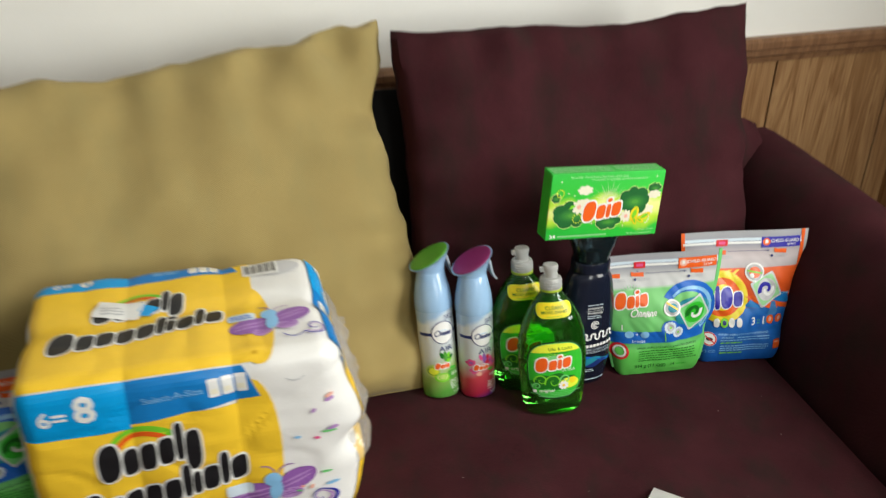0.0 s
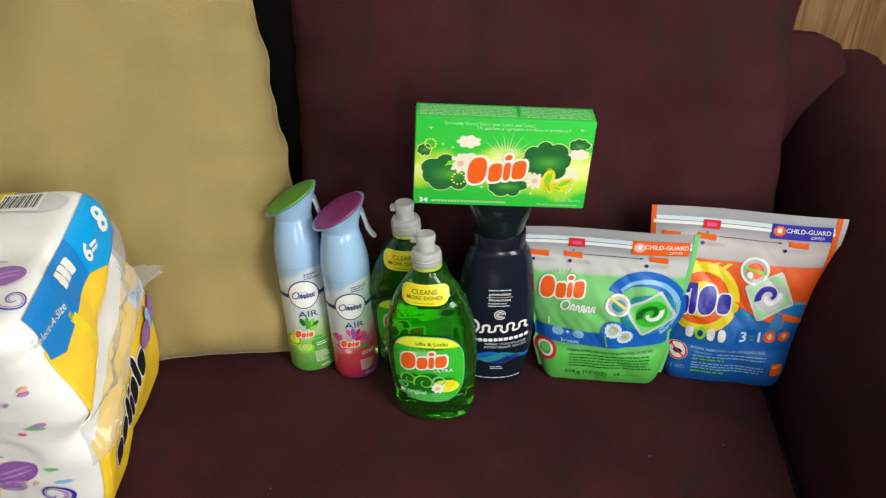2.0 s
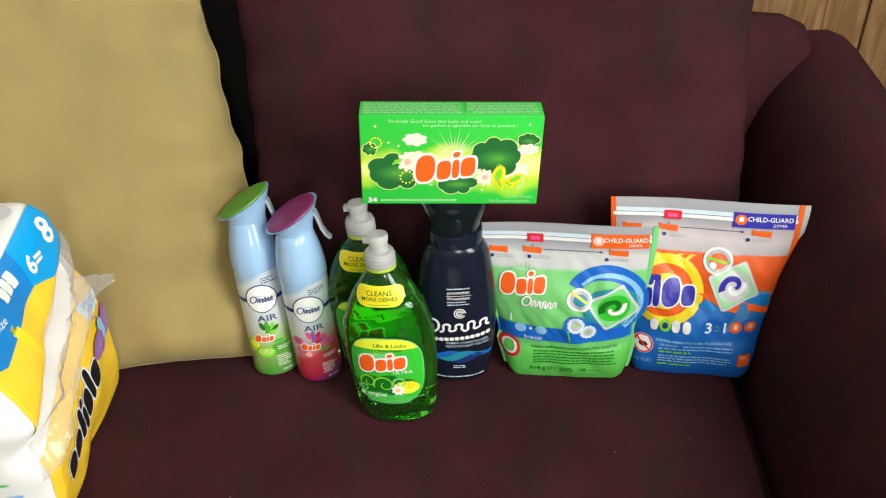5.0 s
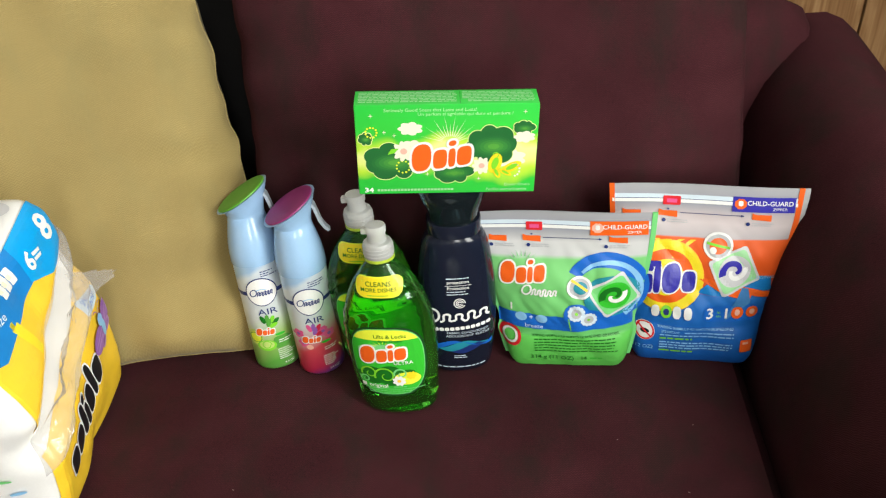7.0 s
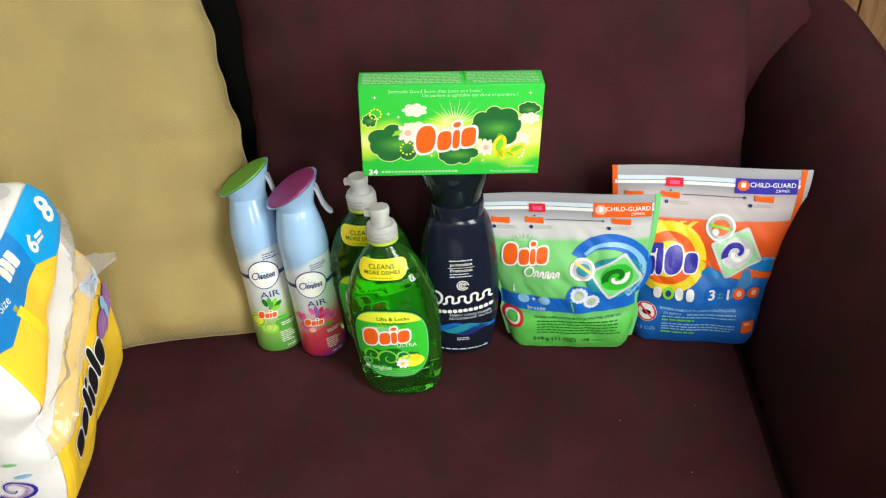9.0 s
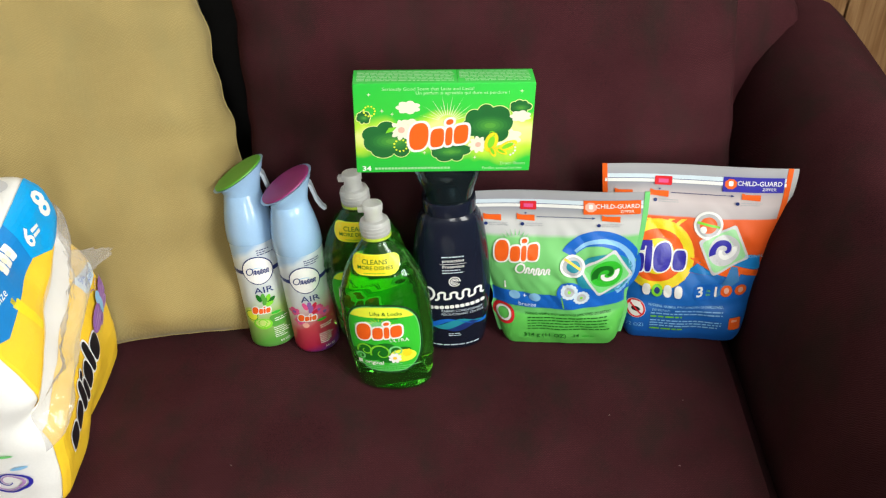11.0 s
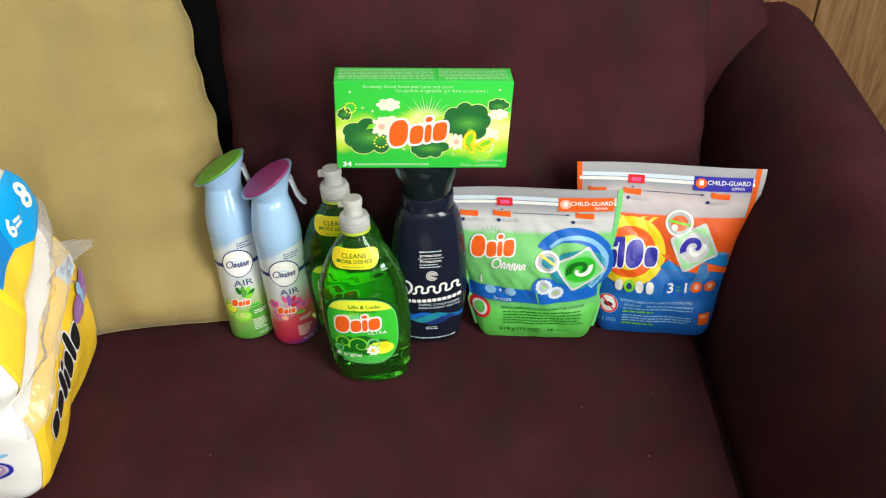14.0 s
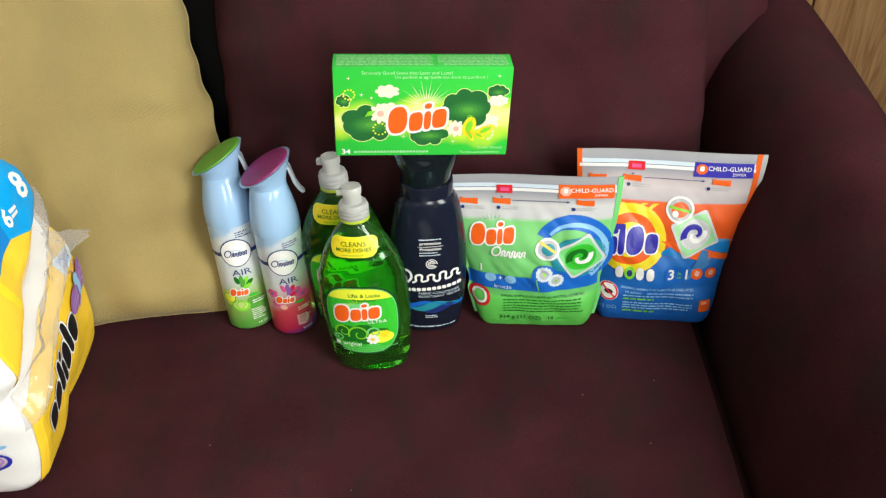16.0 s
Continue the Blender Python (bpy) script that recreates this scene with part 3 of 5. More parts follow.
def spray_can(m, size, bottom, cap_colour, fruit, label, pad_label):
    can = thing("spray_can", m, label, "spray can", "air freshener cans", size=size)
    body = ramp_material("can_print", [(0.0, bottom[0]), (0.08, bottom[1]), (0.26, bottom[2]), (0.46, (0.66, 0.71, 0.70)), (0.80, (0.66, 0.73, 0.79)), (0.84, (0.36, 0.55, 0.78))], 0.006, 0.171, slant=0.45, wobble=0.012, wobble_scale=45, rough=0.28, metal=0.15)
    rows = [(z, *smooth_at(CAN_ROWS, z)) for z in (0.0, 0.0015, 0.003, 0.005, 0.01, 0.03, 0.06, 0.09, 0.12, 0.14, 0.15)]
    part("body", turned(rows, 48), body, can)
    shroud = [(0.141, 0.0283, 0.0283), (0.143, 0.0287, 0.0287), (0.155, 0.0284, 0.0284), (0.167, 0.0272, 0.0272), (0.178, 0.0252, 0.0252), (0.188, 0.0230, 0.0230), (0.196, 0.0214, 0.0214)]
    rings = [oval(a, b, z, 48) for z, a, b in shroud]
    for i in range(1, 11):
        k = i / 10
        r = 0.0212 + 0.0135 * k ** 2.0
        t = radians(27 * k ** 1.2)
        rings.append([(x * math.cos(t), y * 0.92, 0.196 + 0.024 * k + x * math.sin(t)) for x, y, _ in oval(r, r, 0, 48)])
    part("shroud", loft(rings), SHROUD, can, "pale blue plastic spray head")
    t = radians(27)
    pad = []
    for r, dz in ((0.0318, 0.0003), (0.0316, 0.0016), (0.030, 0.0022), (0.018, 0.0017), (0.004, 0.0014)):
        pad.append([(x * math.cos(t) - dz * math.sin(t), y * 0.92, 0.220 + x * math.sin(t) + dz * math.cos(t)) for x, y, _ in oval(r, r, 0, 48)])
    part("cap_pad", loft(pad), cap_colour, can, pad_label)
    pts = [(0.0225, 0.222), (0.0265, 0.216), (0.0285, 0.207), (0.0305, 0.197), (0.0345, 0.188), (0.0385, 0.183)]
    rings = []
    for i, (x, z) in enumerate(pts):
        w, th = 0.0075 - 0.0006 * i, 0.0016
        rings.append([(x - th, -w, z), (x + th, -w, z + 0.001), (x + th, w, z + 0.001), (x - th, w, z)])
    part("trigger", loft(rings), TRIGGER, can)
    p = Print(on_oval(CAN_ROWS), cut=0.004, seed=len(label))
    p.rect(-0.0272, 0.1035, 0.0272, 0.1085, "navy", 1)
    p.ellipse(0.001, 0.108, 0.0175, 0.0185, "navy", 2)
    p.ellipse(0.001, 0.108, 0.0163, 0.0172, "white", 3)
    p.scribble(0.001, 0.1078, 0.025, 0.0085, 5, 0.0012, "navy", 4, lean=0.25)
    p.arc(0.001, 0.100, 0.012, 0.012, 0.0006, 0.001, 60, 120, "sky", 4, 8)
    p.text("AIR", 0.003, 0.0815, 0.0115, "navy", 3, stretch=1.25)
    p.bars(0.004, 0.133, 0.022, 3, 0.0028, 0.0011, "navy", 2, ragged=0.5)
    main, second = fruit
    for i, a in enumerate((35, 58, 84, 108, 20, 70)):
        r = 0.012 if i < 4 else 0.007
        p.ellipse(-0.001 + r * math.cos(radians(a)), 0.060 + r * math.sin(radians(a)), 0.0056, 0.0026, (main, second, "leafy" if main == "deep" else "purple")[i % 3], 2 + 0.1 * i, turn=a)
    if main == "deep":
        p.ellipse(-0.017, 0.047, 0.0085, 0.011, "pale_lime", 2)
        p.ellipse(-0.017, 0.047, 0.0060, 0.0082, "lemon", 2.5)
        p.arc(-0.017, 0.047, 0.0066, 0.0066, 0.0010, 0.0010, 0, 360, "leafy", 3, 18)
        p.ellipse(-0.006, 0.036, 0.011, 0.0075, "lime", 3.4)
        p.ellipse(-0.006, 0.037, 0.0085, 0.0055, "pale_lime", 3.8)
        p.arc(-0.006, 0.037, 0.0055, 0.0040, 0.0012, 0.0012, 0, 360, "lime", 4.4, 16)
        p.rect(0.002, 0.030, 0.021, 0.046, "leafy", 1, round_by=0.005)
    else:
        for fx, fy in ((-0.018, 0.063), (0.010, 0.064), (0.016, 0.058), (-0.014, 0.050)):
            p.blob(fx, fy, 0.0055, 5, "pink", 2, squash=1.0)
            p.ellipse(fx, fy, 0.002, 0.002, "purple", 3)
        p.ellipse(-0.008, 0.044, 0.004, 0.0035, "peach", 3)
    p.wordmark(-0.0045, 0.0555, 0.0215, 0.0095, "Doin", "orange", "white", 4, turn=3, border=0.0012)
    p.ellipse(0.011, 0.049, 0.0055, 0.0018, "green", 4)
    p.bars(0.008, 0.040, 0.023, 2, 0.0028, 0.0011, "white", 3)
    p.bars(0.005, 0.028, 0.023, 6, 0.0026, 0.0009, "white", 3, ragged=0.5)
    p.text("8.8 OZ", 0.015, 0.0085, 0.0036, "white", 3)
    p.done("label", can)
    return can


PAD_GREEN = material("leaf_green_cap", (0.10, 0.36, 0.03), rough=0.45, vary=0.05)
PAD_PLUM = material("plum_cap", (0.27, 0.025, 0.15), rough=0.45, vary=0.05)
spray_can(pose(0.2780, 1.1207, SEAT - 0.001, -13.1, -0.5, 10), 1.058, ((0.10, 0.30, 0.06), (0.10, 0.34, 0.05), (0.34, 0.52, 0.14)), PAD_GREEN, ("deep", "lime"),
          "white and pale blue spray can with green spray cap", "leaf green cap pad")
spray_can(pose(0.3370, 1.1115, SEAT - 0.001, -8.2, -0.6, 10), 1.049, ((0.10, 0.02, 0.16), (0.42, 0.02, 0.06), (0.62, 0.07, 0.09)), PAD_PLUM, ("pink", "cherry"),
          "white and pale blue spray can with plum spray cap", "plum purple cap pad")

# ---- dish soap bottles ----
SOAP = material("green_soap", (0.17, 0.98, 0.10), rough=0.02, vary=0.03, transmission=0.97, ior=1.46, spec=0.5)
FLIP = material("frosted_cap", (0.92, 0.93, 0.91), rough=0.3, vary=0.04, transmission=0.62)
SOAP_ROWS = [(0.0, 0.037, 0.022), (0.003, 0.0412, 0.0258), (0.012, 0.0438, 0.028), (0.04, 0.0470, 0.029), (0.075, 0.0500, 0.0295), (0.105, 0.0503, 0.029), (0.125, 0.0488, 0.0285), (0.143, 0.0452, 0.0272), (0.160, 0.0395, 0.0255),
             (0.176, 0.0316, 0.0226), (0.188, 0.0232, 0.0185), (0.197, 0.0166, 0.0148), (0.204, 0.0145, 0.0136)]

SLIM = Matrix.Diagonal((0.86, 0.86, 1.0, 1.0))


def soap_bottle(m, label):
    bottle = thing("dish_soap_bottle", m @ Matrix.Diagonal((1.07, 1.05, 1.015, 1)), label, "soap bottle", "dish soap bottles")
    zs = [0.0, 0.0015, 0.003, 0.006, 0.012] + [0.012 + 0.003 * i for i in range(1, 64)] + [0.204]
    rings = []
    for z in zs:
        ring = []
        for x, y, _ in oval(*smooth_at(SOAP_ROWS, z), z, 64, 2.15):
            # moulded swirls over the shoulder
            a = math.atan2(x, -y)
            k = 0.0
            for at, depth in ((0.150, 0.030), (0.166, 0.022), (0.128, 0.016)):
                k += depth * math.exp(-((z - at - 0.014 * a + 0.006 * a * a) / 0.0042) ** 2)
            ring.append((x * (1 + k), y * (1 + k), z))
        rings.append(ring)
    part("body", loft(rings), SOAP, bottle, "clear bottle of bright green soap")
    part("collar", turned([(0.2005, 0.0178, 0.0170), (0.2012, 0.0188, 0.0180), (0.2038, 0.0188, 0.0180), (0.2045, 0.0178, 0.0172)], 32), ink("collar", (0.42, 0.55, 0.05)), bottle, at=SLIM)
    cap = part("cap", turned([(0.2045, 0.0180, 0.0176), (0.206, 0.0186, 0.0182), (0.219, 0.0182, 0.0178), (0.2215, 0.0170, 0.0168), (0.2225, 0.0120, 0.0120), (0.231, 0.0108, 0.0108), (0.233, 0.0122, 0.0118), (0.239, 0.0128, 0.0122), (0.2415, 0.0118, 0.0112), (0.242, 0.005, 0.005)], 32), FLIP, bottle, "frosted white push-pull cap", at=SLIM)
    for z in (0.2085, 0.2125, 0.2165):
        part("ridge", turned([(z - 0.0008, 0.0184, 0.0180), (z, 0.0191, 0.0187), (z + 0.0008, 0.0184, 0.0180)], 32), FLIP, cap)
    part("spout", box_bm(-0.018, -0.004, 0.231, -0.008, 0.004, 0.238, 0.0012), FLIP, cap)

    front, throat = on_oval(SOAP_ROWS, 2.15), on_oval(SOAP_ROWS, 2.15)
    q = Print(lambda u, v, h: front(u, v + 0.0135, h), cut=0.006, base=0.0004, seed=3)
    n = Print(lambda u, v, h: throat(u, v + 0.029, h), cut=0.005, base=0.0004, seed=4)

    def lab(grow):
        pts = []
        for i in range(40):
            a = 2 * math.pi * i / 40
            c, s = math.cos(a), math.sin(a)
            pts.append((0.0400 * (1 + 0.07 * s) * math.copysign(abs(c) ** 0.62, c) * (1 + grow), 0.0655 + 0.047 * math.copysign(abs(s) ** 0.72, s) * (1 + grow)))
        return pts
    # dark rim painted past the label edge: its shadow seen through the soap
    q.poly(lab(0.03), "dark", 0)
    q.poly(lab(-0.022), "mint", 0.5)
    q.poly(lab(-0.04), "green", 1)
    q.poly([q for q in lab(-0.04) if q[1] > 0.0925], "lemon", 2)
    q.text("Lifts & Locks", 0.006, 0.1015, 0.0068, "deep", 3, bold=0.01)
    q.text("Away Grease", 0.006, 0.0955, 0.0048, "deep", 3)
    q.ellipse(-0.006, 0.083, 0.026, 0.008, "mint", 2)
    for i in range(9):
        a = radians(35 + i * 14)
        q.poly([(-0.002 + 0.012 * math.cos(a - 0.04), 0.08 + 0.012 * math.sin(a - 0.04)), (-0.002 + 0.024 * math.cos(a), 0.08 + 0.016 * math.sin(a)), (-0.002 + 0.012 * math.cos(a + 0.04), 0.08 + 0.012 * math.sin(a + 0.04))], "lemon", 3)
    q.wordmark(-0.004, 0.0790, 0.053, 0.0225, "Doin", "orange", "white", 4, turn=8, border=0.002)
    q.text("ULTRA", 0.017, 0.0655, 0.0068, "white", 4)
    q.blob(-0.004, 0.047, 0.030, 7, "deep", 2, squash=0.42)
    for sx, sy, r in ((-0.022, 0.050, 0.010), (-0.004, 0.047, 0.013), (0.013, 0.050, 0.008), (-0.028, 0.040, 0.006)):
        q.arc(sx, sy, r, r * 0.2, 0.0024, 0.001, 200, -240, "lime" if r > 0.009 else "mint", 3, 24)
    q.ellipse(0.019, 0.043, 0.014, 0.009, "lemon", 3)
    q.blob(0.010, 0.040, 0.0065, 8, "white", 4, squash=1)
    q.ellipse(0.010, 0.040, 0.0022, 0.0022, "gold", 5)
    q.blob(0.024, 0.047, 0.005, 8, "yellow", 4, squash=1)
    q.rect(-0.036, 0.0275, 0.036, 0.0283, "mint", 3)
    q.rect(-0.033, 0.0295, -0.028, 0.0345, "white", 3)
    q.text("original", -0.014, 0.0322, 0.0075, "white", 3, bold=0.01)
    q.bars(0.003, 0.0305, 0.018, 1, 0.003, 0.0014, "mint", 3)
    q.bars(-0.026, 0.0245, 0.026, 2, 0.0028, 0.001, "mint", 3, ragged=0.1)
    n.rect(-0.0250, 0.1350, 0.0250, 0.1585, "lemon", 1, round_by=0.0095)
    n.rect(-0.0240, 0.1360, 0.0240, 0.1575, "yellow", 2, round_by=0.009)
    n.text("CLEANS", 0, 0.1505, 0.0075, "deep", 3, bold=0.012)
    n.text("MORE DISHES", 0, 0.1440, 0.0062, "deep", 3, bold=0.012)
    n.bars(-0.012, 0.1375, 0.012, 1, 0.002, 0.0009, "green", 3)
    q.done("label", bottle, "green and yellow printed front label with painted shadow rim")
    n.done("label", bottle, "yellow neck label")
    return bottle


soap_bottle(pose(0.443, 1.042, SEAT, -9.4, -2.9, -7), "clear bottle of bright green dish soap with printed label")
soap_bottle(pose(0.4181, 1.1127, SEAT, -6, -3, -6), "green dish soap bottle standing behind its twin")

# ---- fabric conditioner ----
NAVYBOT = material("midnight_plastic", (0.009, 0.012, 0.024), rough=0.14, vary=0.1, spec=0.5)
DARKCAP = material("smoked_teal_cap", (0.05, 0.095, 0.11), rough=0.04, vary=0.05, transmission=0.88, ior=1.45)
SOFT_ROWS = [(0.0, 0.034, 0.022), (0.003, 0.0375, 0.0255), (0.012, 0.0398, 0.0275), (0.05, 0.0440, 0.030), (0.085, 0.0456, 0.0305), (0.115, 0.0450, 0.030), (0.145, 0.0426, 0.0285), (0.170, 0.0390, 0.0270), (0.184, 0.0355, 0.0255), (0.191, 0.0315, 0.0238), (0.195, 0.0265, 0.022)]
soft = thing("fabric_conditioner_bottle", pose(0.5145, 1.1085, SEAT, -3.6, 1.5, 4), "dark navy fabric conditioner bottle with smoked cap", "bottle", size=1.04)
part("body", turned([(z, *smooth_at(SOFT_ROWS, z)) for z in [0, 0.0015, 0.003, 0.006, 0.012] + [0.012 + 0.0085 * i for i in range(1, 21)] + [0.186, 0.189, 0.192, 0.195]], 48, 2.25), NAVYBOT, soft)
part("neck_ring", turned([(0.194, 0.0255, 0.0225), (0.196, 0.0268, 0.0238), (0.199, 0.0268, 0.0238), (0.2005, 0.0255, 0.0228)], 40), NAVYBOT, soft)
part("cap", turned([(0.199, 0.0250, 0.0225), (0.204, 0.0252, 0.0230), (0.212, 0.0262, 0.0240), (0.226, 0.0290, 0.0258), (0.240, 0.0345, 0.0290), (0.251, 0.0372, 0.0305), (0.258, 0.0370, 0.0303), (0.2625, 0.035, 0.029), (0.2633, 0.02, 0.017)], 40, 2.4), DARKCAP, soft, "smoked translucent dosing cap")
part("spout", turned([(0.196, 0.016, 0.015), (0.222, 0.0150, 0.0140), (0.232, 0.011, 0.0105), (0.2345, 0.006, 0.006)], 28), NAVYBOT, soft, "dark pouring spout inside the cap")
part("cap_ring", turned([(0.1952, 0.0272, 0.0240), (0.1965, 0.0298, 0.0258), (0.2100, 0.0302, 0.0262), (0.2125, 0.0292, 0.0254), (0.2130, 0.0250, 0.0226)], 40, 2.3), NAVYBOT, soft)
p = Print(on_oval(SOFT_ROWS, 2.25), cut=0.006, seed=8)
p.bars(-0.012, 0.145, 0.014, 1, 0.004, 0.0014, "pale", 1, ragged=0.1)
p.text("protection", 0.001, 0.1405, 0.0058, "white", 1, bold=0.01)
p.rect(-0.014, 0.1358, 0.016, 0.1363, "white", 1)
p.text("Protection", 0.001, 0.1325, 0.0058, "white", 1, bold=0.01)
p.bars(-0.012, 0.1270, 0.014, 2, 0.0035, 0.0012, "pale", 1, ragged=0.2)
for r in (0.0055, 0.0035, 0.0018):
    p.arc(0.002, 0.1115, r * 1.15, r * 1.15, 0.0011, 0.0011, 0, 330, "white", 1, 20)
p.scribble(-0.001, 0.0945, 0.074, 0.0190, 4, 0.0028, "white", 1, turn=4, lean=0.12)
p.wordmark(0.001, 0.0760, 0.072, 0.0074, "nnnnnnnnnnnn", "white", None, 1, turn=4, lean=0.0, weight=0.43)
p.text("FABRIC CONDITIONER", 0.010, 0.0675, 0.0047, "pale", 1)
p.text("ADOUCISSANT TEXTILE", 0.010, 0.0625, 0.0047, "pale", 1)
for i in range(20):
    x0, x1 = -0.038 + 0.0038 * i, -0.038 + 0.0038 * (i + 1)

    def wave(x, k):
        return 0.046 + 0.0055 * math.sin(x * 95 + k * 0.9) + 0.0030 * k
    p.poly([(x0, wave(x0, -2)), (x1, wave(x1, -2)), (x1, wave(x1, 0.4)), (x0, wave(x0, 0.4))], "navy", 1)
    p.poly([(x0, wave(x0, -0.6)), (x1, wave(x1, -0.6)), (x1, wave(x1, 1)), (x0, wave(x0, 1))], "teal", 2)
    p.poly([(x0, wave(x0 + 0.01, 0.5)), (x1, wave(x1 + 0.01, 0.5)), (x1, wave(x1 + 0.01, 1.5)), (x0, wave(x0 + 0.01, 1.5))], "blue", 3)
p.bars(-0.007, 0.030, 0.008, 2, 0.003, 0.0012, "pale", 1, ragged=0.2)
p.bars(-0.030, 0.0105, 0.030, 1, 0.003, 0.0018, "pale", 1, ragged=0.02)
p.done("label", soft, "white lettering and teal waves")

# ---- dryer sheet carton ----
CW, CD, CH = 0.200, 0.034, 0.113
CARTON = ramp_material("carton_print", [(0.0, (0.028, 0.53, 0.055)), (0.17, (0.032, 0.54, 0.05)), (0.28, (0.50, 0.76, 0.05)), (0.38, (0.76, 0.85, 0.22)), (0.47, (0.80, 0.86, 0.30)), (0.56, (0.50, 0.75, 0.05)), (0.68, (0.04, 0.55, 0.05)), (1.0, (0.028, 0.53, 0.055))],
                       0.026, CH + 0.026, wobble=0.052, wobble_scale=20, rough=0.32)
carton = thing("dryer_sheet_carton", pose(0.5158, 1.105, 0.7205, -3.0, 4.1, 3.06), "bright green dryer sheet carton balanced on a bottle cap", "carton", size=0.926)
part("body", box_bm(-CW / 2, -CD / 2, 0, CW / 2, CD / 2, CH, bevel=0.0009, segments=2), CARTON, carton)
part("flap", box_bm(-CW / 2 - 0.0006, -CD / 2 + 0.003, 0.004, -CW / 2 + 0.0002, CD / 2 - 0.002, CH - 0.003, 0.0002, 1), ink("green", (0, 0, 0)), carton)
part("flap", box_bm(CW / 2 - 0.0002, -CD / 2 + 0.003, 0.004, CW / 2 + 0.0006, CD / 2 - 0.002, CH - 0.003, 0.0002, 1), ink("green", (0, 0, 0)), carton)
p = Print(lambda u, v, h: (u, -CD / 2 - h, v), cut=0.5, lift=0.00009, seed=5)
p.text("Seriously Good Scent that Lasts and Lasts!", -0.018, 0.1065, 0.0056, "haze", 3, stretch=1.05)
p.text("Un parfum si agréable qui dure et perdure !", 0.020, 0.1015, 0.0056, "haze", 3, stretch=1.05)
for cx, cy, r, sq in ((-0.0605, 0.043, 0.0325, 0.58), (0.050, 0.062, 0.029, 0.68), (0.007, 0.0277, 0.0225, 0.5), (-0.0895, 0.072, 0.0078, 0.8), (0.0845, 0.083, 0.0118, 0.6)):
    puffs = [(0.0, 0.0, 0.70, 0.72)] + [(0.66 * math.cos(a), 0.62 * math.sin(a), 0.36 + 0.07 * math.sin(3 * a + cx * 90), 0.50) for a in (0.15, 0.95, 1.75, 2.6, 3.4, 4.3, 5.3)]
    for k, (dx, dy, wide, tall) in enumerate(puffs):
        p.ellipse(cx + dx * r, cy + dy * r * sq * 1.15, wide * r + 0.0009, tall * r * sq * 1.15 + 0.0009, "halo", 2 + 0.02 * k)
        p.ellipse(cx + dx * r, cy + dy * r * sq * 1.15, wide * r, tall * r * sq * 1.15, "cloud", 3 + 0.02 * k)
    for i, (grow, tone) in enumerate(((0.80, "cloud_b"), (0.68, "cloud_c"), (0.54, "leaf"), (0.38, "cloud_e"), (0.22, "leafy"))):
        p.ellipse(cx + r * 0.06, cy - r * 0.08 * sq, r * grow, r * grow * sq * 0.8, tone, 3.3 + 0.3 * i)
for cx, cy, r in ((-0.040, 0.084, 0.0125), (0.068, 0.045, 0.019), (0.0855, 0.072, 0.011), (-0.038, 0.062, 0.012)):
    p.blob(cx, cy, r, 7, "cream", 2 if cx < 0.08 else 6, squash=0.6, depth=0.13)
for i in range(15):
    a = radians(18 + i * 10.5)
    r1 = 0.024 if i % 2 else 0.034
    p.poly([(0.004 + 0.010 * math.cos(a - 0.05), 0.066 + 0.008 * math.sin(a - 0.05)), (0.004 + r1 * math.cos(a), 0.066 + r1 * math.sin(a)), (0.004 + 0.010 * math.cos(a + 0.05), 0.066 + 0.008 * math.sin(a + 0.05))], "cream", 2)
for cx, cy, r in ((-0.083, 0.080, 0.0062), (-0.049, 0.036, 0.0075)):
    for i in range(11):
        a = 2 * math.pi * i / 11
        p.ellipse(cx + r * math.cos(a), cy + r * math.sin(a), 0.0012, 0.0012, "lemon", 6, n=8)
for cx, cy, r in ((-0.048, 0.056, 0.011), (0.039, 0.036, 0.0095)):
    p.blob(cx, cy, r, 9, "cream", 6, squash=1, depth=0.2)
    p.ellipse(cx, cy, r * 0.35, r * 0.35, "peach", 7)
for dx, dy, turn, rx, ry in ((-0.008, 0.004, 75, 0.013, 0.0075), (0.011, -0.001, 28, 0.012, 0.0055), (-0.006, -0.008, 115, 0.008, 0.0035), (0.004, -0.008, -30, 0.008, 0.003)):
    p.ellipse(0.062 + dx, 0.035 + dy, rx, ry, "yellow", 7, turn=turn)
    p.ellipse(0.062 + dx, 0.035 + dy, rx * 0.6, ry * 0.5, "lime", 8, turn=turn)
for i in range(7):
    p.ellipse(0.076 + 0.006 * math.cos(i * 0.55 - 1.4), 0.030 + 0.008 * math.sin(i * 0.55 - 1.4), 0.0013, 0.0013, "white", 7, n=8)
p.poly([(-0.066, 0.052), (-0.058, 0.054), (-0.053, 0.060), (-0.062, 0.059)], "lime", 7)
p.arc(0.054, 0.050, 0.004, 0.002, 0.0014, 0.0008, -60, 240, "lime", 7, 14)
p.wordmark(-0.006, 0.051, 0.070, 0.034, "Doin", "orange", "white", 9, turn=9, border=0.0028)
p.text("original", 0.009, 0.0272, 0.0068, "leafy", 7)
p.text("34", -0.0885, 0.0055, 0.0088, "white", 3, bold=0.03, stretch=1.2)
for x in range(23):
    p.rect(-0.079 + 0.0038 * x, 0.0040, -0.0762 + 0.0038 * x, 0.0068, "soft_mint", 3)
p.text("Dryer Sheets", 0.080, 0.0105, 0.0055, "haze", 3)
p.text("Feuilles assouplissantes", 0.068, 0.0045, 0.0050, "haze", 3)
